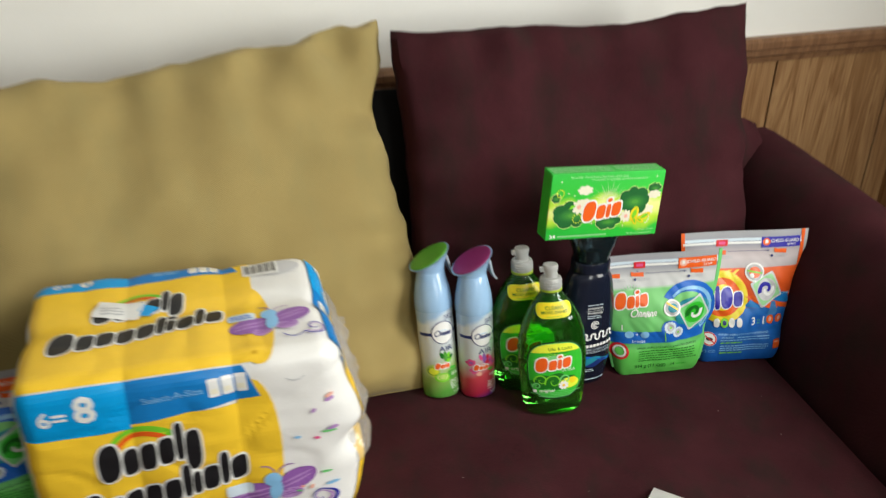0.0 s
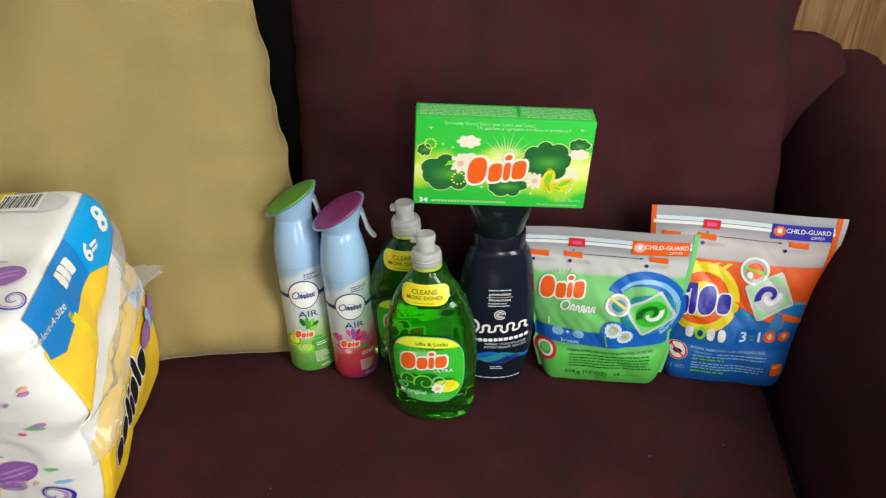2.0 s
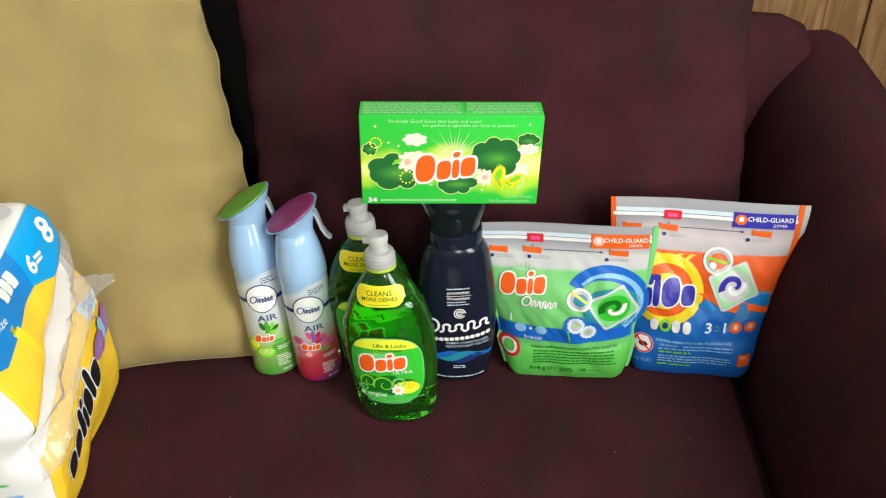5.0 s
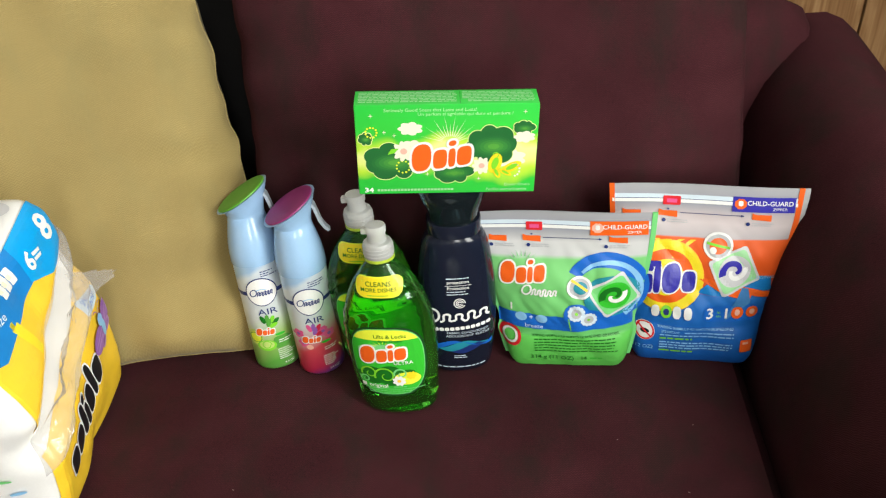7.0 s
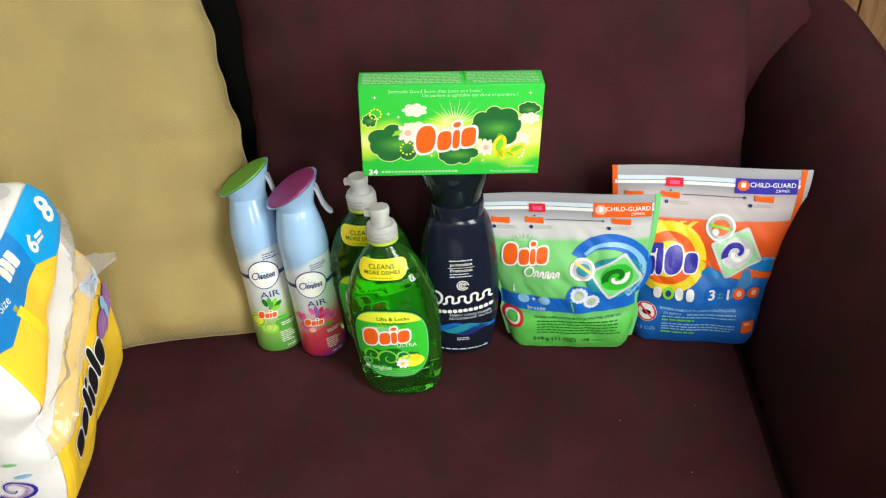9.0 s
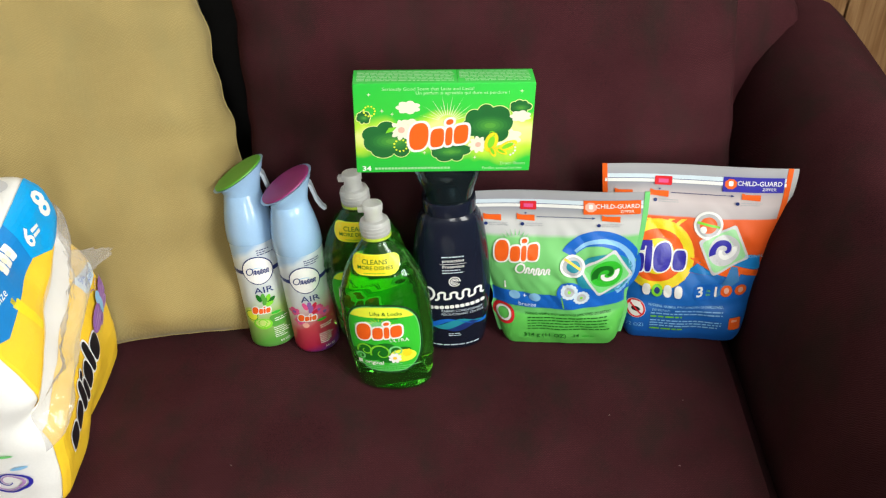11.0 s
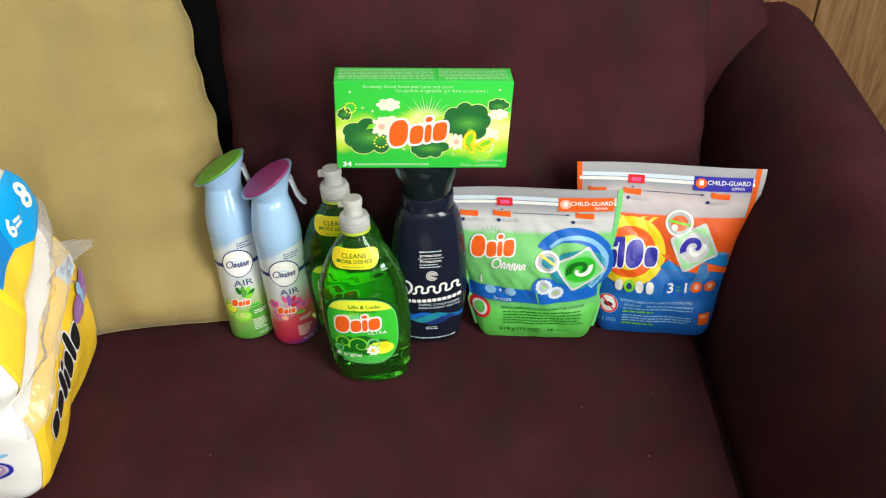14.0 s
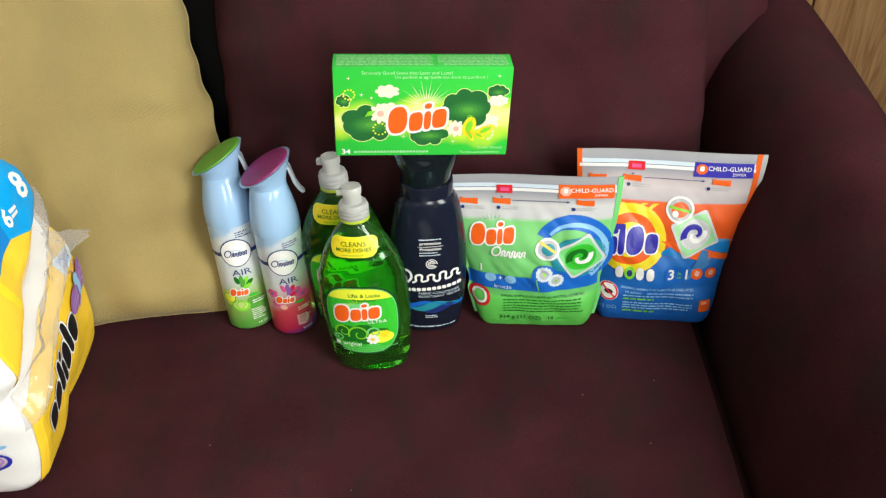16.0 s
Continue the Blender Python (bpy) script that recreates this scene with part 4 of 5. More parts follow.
for sx, sy in ((-0.083, 0.100), (0.085, 0.103), (-0.022, 0.026), (0.036, 0.019), (-0.058, 0.076), (-0.069, 0.080)):
    p.poly([(sx - 0.0026, sy), (sx, sy - 0.0006), (sx + 0.0026, sy), (sx, sy + 0.0006)], "cream", 3)
    p.poly([(sx, sy - 0.0026), (sx + 0.0006, sy), (sx, sy + 0.0026), (sx - 0.0006, sy)], "cream", 3)
p.done("front_print", carton)
p = Print(lambda u, v, h: (u, v, CH + h), cut=0.5, seed=6)
for x0, x1 in ((-0.096, 0.012), (0.017, 0.096)):
    for r in range(7):
        p.bars(x0 + (0.006 if r > 4 and x0 > 0 else 0), 0.010 - r * 0.0036, x1, 1, 0.003, 0.0019, "soft_mint", 1, ragged=0.03)
p.rect(0.0143, -0.016, 0.0147, 0.016, "deep", 1)
p.done("top_print", carton)

# ---- laundry pouches ----

class Pouch:
    def __init__(self, wide, deep, seed, rough=0.006):
        self.wide, self.deep, self.seed, self.rough = wide, deep, seed, rough
        self.height = wide[-1][0]

    def half(self, v):
        return smooth_at(self.wide, v)[0]

    def y(self, u, v, side):
        hw = self.half(v)
        k = min(abs(u) / hw, 1)
        square = 2 + 14 * max(1 - v / 0.055, 0)
        d = smooth_at(self.deep, v)[0]
        bump = noise.noise(Vector((u * 28, v * 22, self.seed))) * 0.0060 + noise.noise(Vector((u * 60, v * 50, self.seed))) * 0.0011
        bump += abs(noise.noise(Vector((u * 40 + v * 30, v * 18, self.seed + 5)))) * 0.0042
        fade = min(d / 0.015, 1) * (1 - k ** 3) * (0.45 + 0.55 * min(max((v - 0.045) / 0.04, 0), 1))
        warp = 0.004 * math.sin(u * 24 + self.seed) * min(max((v - 0.12) / 0.08, 0), 1)
        return warp + side * (d * (1 - k ** square) ** 0.75 + bump * fade)

    def sheet(self, side):
        nu, nv = 64, 76
        bm = bmesh.new()
        grid = []
        for j in range(nv + 1):
            v = self.height * j / nv
            hw = self.half(v)
            row = []
            for i in range(nu + 1):
                u = hw * (2 * i / nu - 1)
                row.append(bm.verts.new((u, self.y(u, v, side), v)))
            grid.append(row)
        for j in range(nv):
            for i in range(nu):
                q = (grid[j][i], grid[j][i + 1], grid[j + 1][i + 1], grid[j + 1][i])
                bm.faces.new(q if side < 0 else q[::-1])
        return bm

    def place(self, u, v, h):
        return (u, self.y(u, v, -1) - h, v)

    def build(self, root, body, edge, clear):
        part("front_sheet", self.sheet(-1), body, root)
        part("back_sheet", self.sheet(1), body, root)
        # gusset floor
        bm = bmesh.new()
        n = 30
        hw = self.half(0)
        a = [bm.verts.new((hw * (2 * i / n - 1), self.y(hw * (2 * i / n - 1), 0, -1), 0)) for i in range(n + 1)]
        b = [bm.verts.new((hw * (2 * i / n - 1), self.y(hw * (2 * i / n - 1), 0, 1) + 1e-5, 0.0)) for i in range(n + 1)]
        for i in range(n):
            bm.faces.new((a[i], b[i], b[i + 1], a[i + 1]))
        part("gusset", bm, body, root)
        for side in (-1, 1):
            rings = []
            for j in range(40):
                v = 0.012 + (self.height - 0.012) * j / 39
                x = side * self.half(v)
                y = self.y(x, v, -1)
                w = side * 0.0036
                rings.append([(x - w * 0.7, y - 0.0012, v), (x + w, y - 0.0008, v), (x + w, y + 0.0008, v), (x - w * 0.7, y + 0.0012, v)])
            if side > 0 and edge is not INKS["mint"]:
                strip = [[(r[1][0] - 0.001, r[1][1] + 0.0002, r[1][2]), (r[1][0] + 0.0055 * min(1, (r[1][2] - 0.06) / 0.1) + 0.001 * math.sin(r[1][2] * 90), r[1][1] + 0.001, r[1][2]), (r[1][0] + 0.0045 * min(1, (r[1][2] - 0.06) / 0.1), r[1][1] + 0.0016, r[1][2]), (r[2][0] - 0.001, r[2][1], r[2][2])] for r in rings if r[1][2] > 0.07]
                part("clear_seal", loft(strip), clear, root, "clear film edge outside the orange seal")
            part("side_seal", loft(rings), edge if side > 0 or edge is not clear else clear, root)


CLEARFILM = material("clear_film", (0.75, 0.76, 0.78), rough=0.12, vary=0.05, scale=20, alpha=0.45, spec=0.6)
POUCH_GREEN = ramp_material("green_pouch_print", [(0.0, (0.12, 0.55, 0.09)), (0.235, (0.12, 0.55, 0.09)), (0.245, (0.13, 0.50, 0.13)), (0.72, (0.20, 0.58, 0.19)), (0.745, (0.54, 0.55, 0.55)), (0.82, (0.58, 0.58, 0.58)), (0.85, (0.46, 0.46, 0.47)), (0.90, (0.30, 0.31, 0.36)), (1.0, (0.36, 0.36, 0.38))], 0.002, 0.224, wobble=0.004, wobble_scale=12, rough=0.48, coat=0.0)
POUCH_BLUE = ramp_material("blue_pouch_print", [(0.0, (0.006, 0.10, 0.42)), (0.34, (0.008, 0.14, 0.52)), (0.42, (0.02, 0.16, 0.52)), (0.445, (0.74, 0.085, 0.010)), (0.722, (0.78, 0.11, 0.012)), (0.728, (0.46, 0.42, 0.44)), (0.80, (0.60, 0.53, 0.54)), (0.84, (0.52, 0.45, 0.46)), (0.90, (0.30, 0.31, 0.36)), (1.0, (0.36, 0.36, 0.38))], 0.004, 0.240, slant=0.0, wobble=0.008, wobble_scale=14, rough=0.5, coat=0.0)


def zip_top(p, z, w, banner, dot, flat):
    """The zip strip, its red slider, warning banner and steps, with z the height of the zip."""
    p.rect(-w, z + 0.002, w * 0.98, z + 0.0075, "pale", 1)
    p.rect(-w, z - 0.003, w * 0.98, z + 0.0015, "white", 2)
    p.rect(-w * 0.97, z + 0.0015, w * 0.6, z + 0.0022, "navy", 2)
    p.rect(-w * 0.44, z - 0.006, -w * 0.25, z + 0.0055, "red", 4, round_by=0.0012)
    p.rect(-w * 0.40, z - 0.003, -w * 0.29, z + 0.002, "pink", 5)
    p.rect(w * 0.30, z - 0.0105, w * 0.955, z + 0.0085, banner, 3)
    p.blob(w * 0.385, z - 0.0005, 0.0068, 8, dot, 4, squash=0.95, depth=0.05)
    p.rect(w * 0.36, z - 0.003, w * 0.41, z + 0.0035, "white", 5, round_by=0.0015)
    p.text("CHILD-GUARD", w * 0.692, z + 0.0008, 0.0082, "white", 5, bold=0.012, stretch=0.95)
    p.text("ZIPPER", w * 0.80, z - 0.0062, 0.0050, "white", 5, stretch=1.1)
    for k in (-0.78, -0.38, 0.62):
        p.poly([(w * k - 0.011, z - 0.0195), (w * k + 0.011, z - 0.0215), (w * k + 0.011, z - 0.0135), (w * k - 0.006, z - 0.0135), (w * k - 0.011, z - 0.0115)], "orange", 3)
    p.rect(-w * 0.25, z - 0.0160, w * 0.40, z - 0.0153, "navy", 3)
    p.poly([(w * 0.40, z - 0.0172), (w * 0.44, z - 0.0157), (w * 0.40, z - 0.0142)], "navy", 3)
    p.poly([(-w * 0.395, z - 0.0105), (-w * 0.365, z - 0.0105), (-w * 0.38, z - 0.0128)], "navy", 3)
    for k in (-0.86, -0.42, 0.48):
        p.ellipse(w * k, z - 0.0255, 0.0023, 0.0023, "navy", 3)
        p.bars(w * k + 0.004, z - 0.0252, w * k + 0.030, 2, 0.0026, 0.0011, "grey", 3)


def pod_art(p, cx, cy, s, swirl_a, swirl_b, turn, film="mint"):
    """A square capsule with a two-colour swirl."""
    p.rect(cx - s, cy - s, cx + s, cy + s, "clear_grey", 3, turn=turn, round_by=s * 0.15)
    p.rect(cx - s * 0.88, cy - s * 0.88, cx + s * 0.88, cy + s * 0.88, film, 4, turn=turn, round_by=s * 0.2)
    p.ellipse(cx, cy, s * 0.80, s * 0.80, swirl_b, 5)
    p.arc(cx, cy, s * 0.62, s * 0.1, s * 0.35, s * 0.2, 200, -60, swirl_a, 6, 20)
    p.arc(cx, cy, s * 0.55, s * 0.15, s * 0.25, s * 0.2, 20, -190, "white", 7, 20)


g = thing("laundry_pouch", pose(0.6506, 1.1005, SEAT, -8.5, -2.5, -6.6), "green stand-up laundry pouch with zip top", "pouch", "laundry pouches", size=0.956)
shape = Pouch([(0.0, 0.0705), (0.008, 0.0755), (0.025, 0.0800), (0.054, 0.0850), (0.062, 0.0828), (0.075, 0.0830), (0.10, 0.0890), (0.15, 0.099), (0.19, 0.104), (0.222, 0.106)],
              [(0.0, 0.012), (0.012, 0.017), (0.03, 0.021), (0.055, 0.0235), (0.09, 0.023), (0.13, 0.017), (0.16, 0.010), (0.175, 0.005), (0.19, 0.0025), (0.222, 0.0012)], 3.0)
shape.build(g, POUCH_GREEN, ink("mint", (0, 0, 0)), CLEARFILM)
p = Print(shape.place, cut=0.0035, base=0.0006, lift=0.0003, seed=11)
zip_top(p, 0.2035, 0.104, "orange", "peach", True)
p.arc(0.052, 0.118, 0.046, 0.036, 0.016, 0.026, 150, -70, "blue", 1, 30)
p.arc(0.052, 0.118, 0.040, 0.040, 0.004, 0.010, 140, -60, "sky", 2, 30)
p.ellipse(0.058, 0.112, 0.035, 0.030, "teal", 2)
pod_art(p, 0.060, 0.113, 0.025, "deep", "green", 28)
p.ellipse(0.018, 0.126, 0.0155, 0.0145, "white", 4)
p.ellipse(0.018, 0.126, 0.0125, 0.0115, "grey", 5)
p.ellipse(0.019, 0.126, 0.0085, 0.0075, "teal", 6)
p.rect(0.006, 0.128, 0.030, 0.131, "gold", 7, turn=-35)
p.rect(-0.086, 0.064, 0.083, 0.086, "blue", 2)
p.ellipse(0.015, 0.088, 0.017, 0.017, "blue", 3)
p.ellipse(0.030, 0.082, 0.017, 0.014, "blue", 3)
for cx, cy, r in ((0.014, 0.092, 0.0105), (0.029, 0.081, 0.0098)):
    p.blob(cx, cy, r, 12, "pale", 4, squash=1, depth=0.06)
    p.ellipse(cx, cy, r * 0.6, r * 0.6, "grey", 5)
    p.ellipse(cx, cy, r * 0.2, r * 0.2, "lime", 6)
p.rect(0.0045, 0.066, 0.0062, 0.085, "lime", 3, turn=8)
p.wordmark(-0.052, 0.145, 0.058, 0.029, "Doin", "orange", "white", 4, turn=7, border=0.0022)
for i in range(9):
    a = radians(40 + i * 13)
    p.poly([(-0.052 + 0.018 * math.cos(a - 0.04), 0.148 + 0.016 * math.sin(a - 0.04)), (-0.052 + 0.028 * math.cos(a), 0.148 + 0.024 * math.sin(a)), (-0.052 + 0.018 * math.cos(a + 0.04), 0.148 + 0.016 * math.sin(a + 0.04))], "mint", 3)
p.scribble(-0.031, 0.121, 0.044, 0.013, 5, 0.0022, "white", 4, lean=0.25)
p.ellipse(-0.056, 0.081, 0.0075, 0.0065, "sky", 4)
p.text("+", -0.043, 0.081, 0.010, "white", 4)
p.ellipse(-0.030, 0.081, 0.0075, 0.0065, "sky", 4)
p.text("breeze", -0.040, 0.0685, 0.0085, "pale", 4)
p.text("1", -0.068, 0.094, 0.014, "white", 4, bold=0.02)
p.arc(-0.072, 0.050, 0.013, 0.013, 0.004, 0.004, 90, -270, "red", 4, 24)
p.arc(-0.072, 0.050, 0.009, 0.009, 0.003, 0.003, 90, -270, "white", 4, 24)
p.text("WARNING: HARMFUL IF PUT IN MOUTH OR SWALLOWED. EYE IRRITANT.", 0.012, 0.0545, 0.0046, "deep", 2, bold=0.02, stretch=0.72)
p.bars(-0.040, 0.0480, 0.066, 5, 0.0046, 0.0017, "deep", 2, ragged=0.06)
p.text("314 g (11 OZ)", -0.018, 0.0185, 0.0095, "deep", 3, bold=0.012)
p.text("14", 0.022, 0.0185, 0.0085, "deep", 3, bold=0.012)
p.bars(0.030, 0.0165, 0.048, 1, 0.003, 0.0020, "green", 3)
p.done("front_print", g)

t_ = thing("laundry_pouch", pose(0.8034, 1.1002, SEAT, -14.7, -0.7, -7.6), "orange and blue stand-up laundry pouch with zip top", "pouch", "laundry pouches", size=0.9636)
shape = Pouch([(0.0, 0.0700), (0.008, 0.0745), (0.020, 0.0775), (0.036, 0.0800), (0.06, 0.0830), (0.10, 0.091), (0.15, 0.0995), (0.19, 0.1055), (0.236, 0.1085)],
              [(0.0, 0.012), (0.012, 0.018), (0.03, 0.023), (0.055, 0.026), (0.09, 0.025), (0.13, 0.018), (0.16, 0.011), (0.18, 0.005), (0.20, 0.0025), (0.236, 0.0012)], 9.0)
shape.build(t_, POUCH_BLUE, ink("orange", (0, 0, 0)), CLEARFILM)
p = Print(shape.place, cut=0.0035, base=0.0006, lift=0.0003, seed=12)
zip_top(p, 0.216, 0.108, "royal", "orange", False)
p.poly([(0.050, 0.112), (0.088, 0.101), (0.086, 0.093), (0.045, 0.104)], "orange", 2)
for i in range(7):
    ang = radians(60 + i * 14)
    p.poly([(-0.04 + 0.045 * math.cos(ang - 0.05), 0.122 + 0.045 * math.sin(ang - 0.05)), (-0.04 + 0.062 * math.cos(ang - 0.06), min(0.122 + 0.062 * math.sin(ang - 0.06), 0.168)), (-0.04 + 0.062 * math.cos(ang + 0.06), min(0.122 + 0.062 * math.sin(ang + 0.06), 0.168)), (-0.04 + 0.045 * math.cos(ang + 0.05), 0.122 + 0.045 * math.sin(ang + 0.05))], "gold", 1)
p.ellipse(-0.040, 0.122, 0.046, 0.046, "gold", 1)
p.ellipse(-0.040, 0.122, 0.0445, 0.0445, "yellow", 2)
p.ellipse(-0.040, 0.122, 0.034, 0.034, "orange", 3)
p.ellipse(-0.040, 0.122, 0.0225, 0.0225, "yellow", 4)
p.ellipse(-0.040, 0.121, 0.012, 0.012, "gold", 5)
p.wordmark(-0.038, 0.121, 0.070, 0.036, "lilDo", "royal", "white", 6, turn=5, lean=0.12, border=0.0018)
p.rect(-0.078, 0.1345, -0.046, 0.1415, "royal", 9, turn=5)
p.ellipse(0.020, 0.163, 0.0175, 0.0165, "white", 3)
p.ellipse(0.020, 0.163, 0.0145, 0.0135, "grey", 4)
p.ellipse(0.020, 0.163, 0.0105, 0.0095, "orange", 5)
p.rect(0.006, 0.162, 0.034, 0.165, "lime", 6, turn=-12)
p.ellipse(0.014, 0.158, 0.004, 0.004, "white", 7)
pod_art(p, 0.041, 0.132, 0.0245, "royal", "clear_grey", 24, "soft_mint")
p.poly([(0.0, 0.122), (0.012, 0.124), (0.065, 0.100), (0.062, 0.092), (0.030, 0.104)], "orange", 2)
p.poly([(-0.002, 0.104), (0.010, 0.116), (0.030, 0.1245), (0.055, 0.127), (0.086, 0.122), (0.088, 0.104), (0.03, 0.100)], "azure", 1.4)
p.poly([(0.052, 0.110), (0.060, 0.108), (0.064, 0.090), (0.034, 0.066)], "dusk", 2.4)
p.wordmark(-0.030, 0.0765, 0.052, 0.017, "DDDD", "white", None, 3, lean=0, weight=0.38)
p.ellipse(-0.0365, 0.0765, 0.0068, 0.0088, "lime", 6.5)
p.ellipse(-0.0365, 0.0765, 0.0035, 0.0045, "navy", 7.5)
p.rect(0.008, 0.065, 0.075, 0.087, "blue", 2, round_by=0.009)
p.text("3", 0.016, 0.0765, 0.020, "white", 4, bold=0.02)
p.text("in", 0.0265, 0.0785, 0.0068, "lime", 4)
p.text("en", 0.0265, 0.0730, 0.0062, "lime", 4)
p.text("1", 0.0355, 0.0765, 0.020, "white", 4, bold=0.02)
for cx, c in ((0.049, "orange"), (0.067, "orange")):
    p.ellipse(cx, 0.0770, 0.0075, 0.0080, c, 4)
    p.ellipse(cx, 0.0775, 0.0032, 0.0042, "peach", 5)
p.text("ORIGINAL", 0.076, 0.122, 0.0062, "sky", 4)
p.ellipse(-0.061, 0.0465, 0.0125, 0.0125, "white", 3)
p.arc(-0.061, 0.0465, 0.0108, 0.0108, 0.0022, 0.0022, 0, 360, "red", 4, 24)
p.ellipse(-0.061, 0.0465, 0.0055, 0.003, "black", 4)
p.rect(-0.071, 0.0455, -0.051, 0.0475, "red", 5, turn=-40)
p.text("WARNING: HARMFUL IF PUT IN MOUTH OR SWALLOWED.", 0.001, 0.0545, 0.0046, "sky", 3, bold=0.02, stretch=0.76)
p.text("EYE IRRITANT.", -0.029, 0.0485, 0.0046, "sky", 3, bold=0.02, stretch=0.76)
p.bars(-0.012, 0.0475, 0.048, 1, 0.004, 0.0018, "sky", 3, ragged=0.02)
p.bars(-0.042, 0.0428, 0.048, 1, 0.0046, 0.0018, "sky", 3, ragged=0.02)
p.bars(-0.042, 0.0375, 0.000, 1, 0.004, 0.0024, "lime", 3)
p.bars(-0.042, 0.0315, 0.048, 3, 0.0042, 0.0019, "sky", 3, ragged=0.06)
p.bars(-0.042, 0.0175, 0.004, 1, 0.004, 0.0024, "lime", 3)
p.text("(12 OZ)", -0.062, 0.0235, 0.0075, "sky", 3)
p.rect(0.056, 0.022, 0.071, 0.040, "orange", 3, round_by=0.002)
p.rect(0.059, 0.034, 0.066, 0.037, "peach", 4)
p.done("front_print", t_)

# ---- paper towel pack ----
PW, PD, PH, PR = 0.366, 0.246, 0.298, 0.024
PACKFILM = material("white_towel_film", (0.80, 0.79, 0.77), rough=0.32, vary=0.03, scale=12, bump=0.25, bump_scale=40, coat=0.15)
pack = thing("paper_towel_pack", pose(-0.0970, 0.847, SEAT, 0, 0, 2.0), "plastic-wrapped pack of six paper towel rolls in yellow and blue print", "paper towels")
INNER0, INNER1 = Vector((-PW / 2 + PR, PR, PR)), Vector((PW / 2 - PR, PD - PR, PH - PR))


def pack_skin(pnt, h):
    q = Vector([min(max(pnt[i], INNER0[i]), INNER1[i]) for i in range(3)])
    n = (Vector(pnt) - q)
    n = n.normalized() if n.length > 1e-6 else Vector((0, 0, 1))
    s = q + n * PR
    # rolls press through: flutes on the sides, shallow discs on top
    ph = (s.x + PW / 2) / (PW / 3) * math.pi
    flute = -0.004 * (1 - abs(math.sin(ph))) ** 2 * abs(n.y)
    flute += -0.005 * math.exp(-((s.y - PD / 2) / 0.022) ** 2) * abs(n.x) * (0.3 + 0.7 * min(s.z / PH, 1))
    top = -0.003 * ((1 - abs(math.sin(ph))) ** 2 + math.exp(-((s.y - PD / 2) / 0.02) ** 2)) * max(n.z, 0)
    t = min(max(s.z / PH, 0), 1)
    swell = 0.028 * math.sin(math.pi * t ** 0.85) ** 1.3 * (1 - 0.45 * max(2 * s.y / PD - 1, 0) ** 3 + 0.15 * max(1 - 2 * s.y / PD, 0)) * max(n.x, 0) ** 0.7
    wr = (1 + 1.3 * max(n.x, 0)) * 0.0022 * noise.noise(s * 14) + 0.0012 * noise.noise(Vector((s.x * 22 + s.z * 20, s.y * 22, s.z * 45)))
    crease = -0.0016 * (1 - min(abs(noise.noise(Vector((s.x * 9 + 4, s.y * 9, s.z * 13)))) * 6, 1))
    # the open end, where the printed wrap parts and clear film is gathered
    part_line = 0.182 + 0.34 * (s.y - 0.126)
    gap = -0.022 * math.exp(-((s.z - part_line) / 0.020) ** 2) * max(n.x, 0) * min(max((PD - s.y) / 0.02, 0), 1)
    return s + n * (flute + top + wr + crease + gap + h) + Vector((swell, 0, 0))


def pack_body():
    bm = bmesh.new()
    bmesh.ops.create_cube(bm, size=1, matrix=Matrix.LocRotScale((0, PD / 2, PH / 2), None, (PW, PD, PH)))
    bmesh.ops.subdivide_edges(bm, edges=bm.edges[:], cuts=64, use_grid_fill=True)
    for v in bm.verts:
        v.co = pack_skin(v.co, 0)
    bmesh.ops.recalc_face_normals(bm, faces=bm.faces[:])
    return bm


part("wrapper", pack_body(), PACKFILM, pack, "white printed plastic wrapper")


def unfold_top(u, v, h):
    """u along x from the centre, v back along y; past the right edge it runs down the side."""
    if u > PW / 2:
        return pack_skin((PW / 2, v, PH - (u - PW / 2)), h)
    return pack_skin((u, v, PH), h)


def butterfly(p, cx, cy, s, layer):
    for dx, dy, rx, ry, turn, c in ((-0.021, -0.006, 0.021, 0.013, 12, "purple"), (0.020, 0.005, 0.019, 0.012, 18, "purple"), (-0.010, -0.017, 0.010, 0.007, 20, "lilac"), (0.014, -0.011, 0.011, 0.007, 5, "lilac")):
        p.ellipse(cx + dx * s, cy + dy * s, rx * s, ry * s, c, layer, turn=turn)
        for k in (0.35, 0.62):
            p.ellipse(cx + dx * s, cy + dy * s + (k - 0.48) * ry * s * 1.6, rx * s * 0.8, ry * s * 0.10, "lilac" if c == "purple" else "purple", layer + 1, turn=turn)
    p.ellipse(cx, cy - 0.004 * s, 0.006 * s, 0.012 * s, "sky", layer + 2, turn=-8)
    p.ellipse(cx - 0.002 * s, cy + 0.010 * s, 0.008 * s, 0.008 * s, "sky", layer + 2)
    p.arc(cx - 0.010 * s, cy + 0.016 * s, 0.010 * s, 0.010 * s, 0.0012 * s, 0.0012 * s, 0, 100, "purple", layer, 8)
    p.arc(cx + 0.014 * s, cy + 0.012 * s, 0.012 * s, 0.012 * s, 0.0012 * s, 0.0012 * s, 170, 70, "purple", layer, 8)


def swirl(p, cx, cy, s, layer):
    p.arc(cx, cy, 0.016 * s, 0.003 * s, 0.0022 * s, 0.001 * s, -150, 330, "royal", layer, 26)
    p.arc(cx, cy, 0.013 * s, 0.003 * s, 0.0014 * s, 0.001 * s, -150, 250, "lilac", layer, 22)
    p.arc(cx - 0.026 * s, cy - 0.002 * s, 0.014 * s, 0.014 * s, 0.0016 * s, 0.0016 * s, 200, 330, "royal", layer, 14)


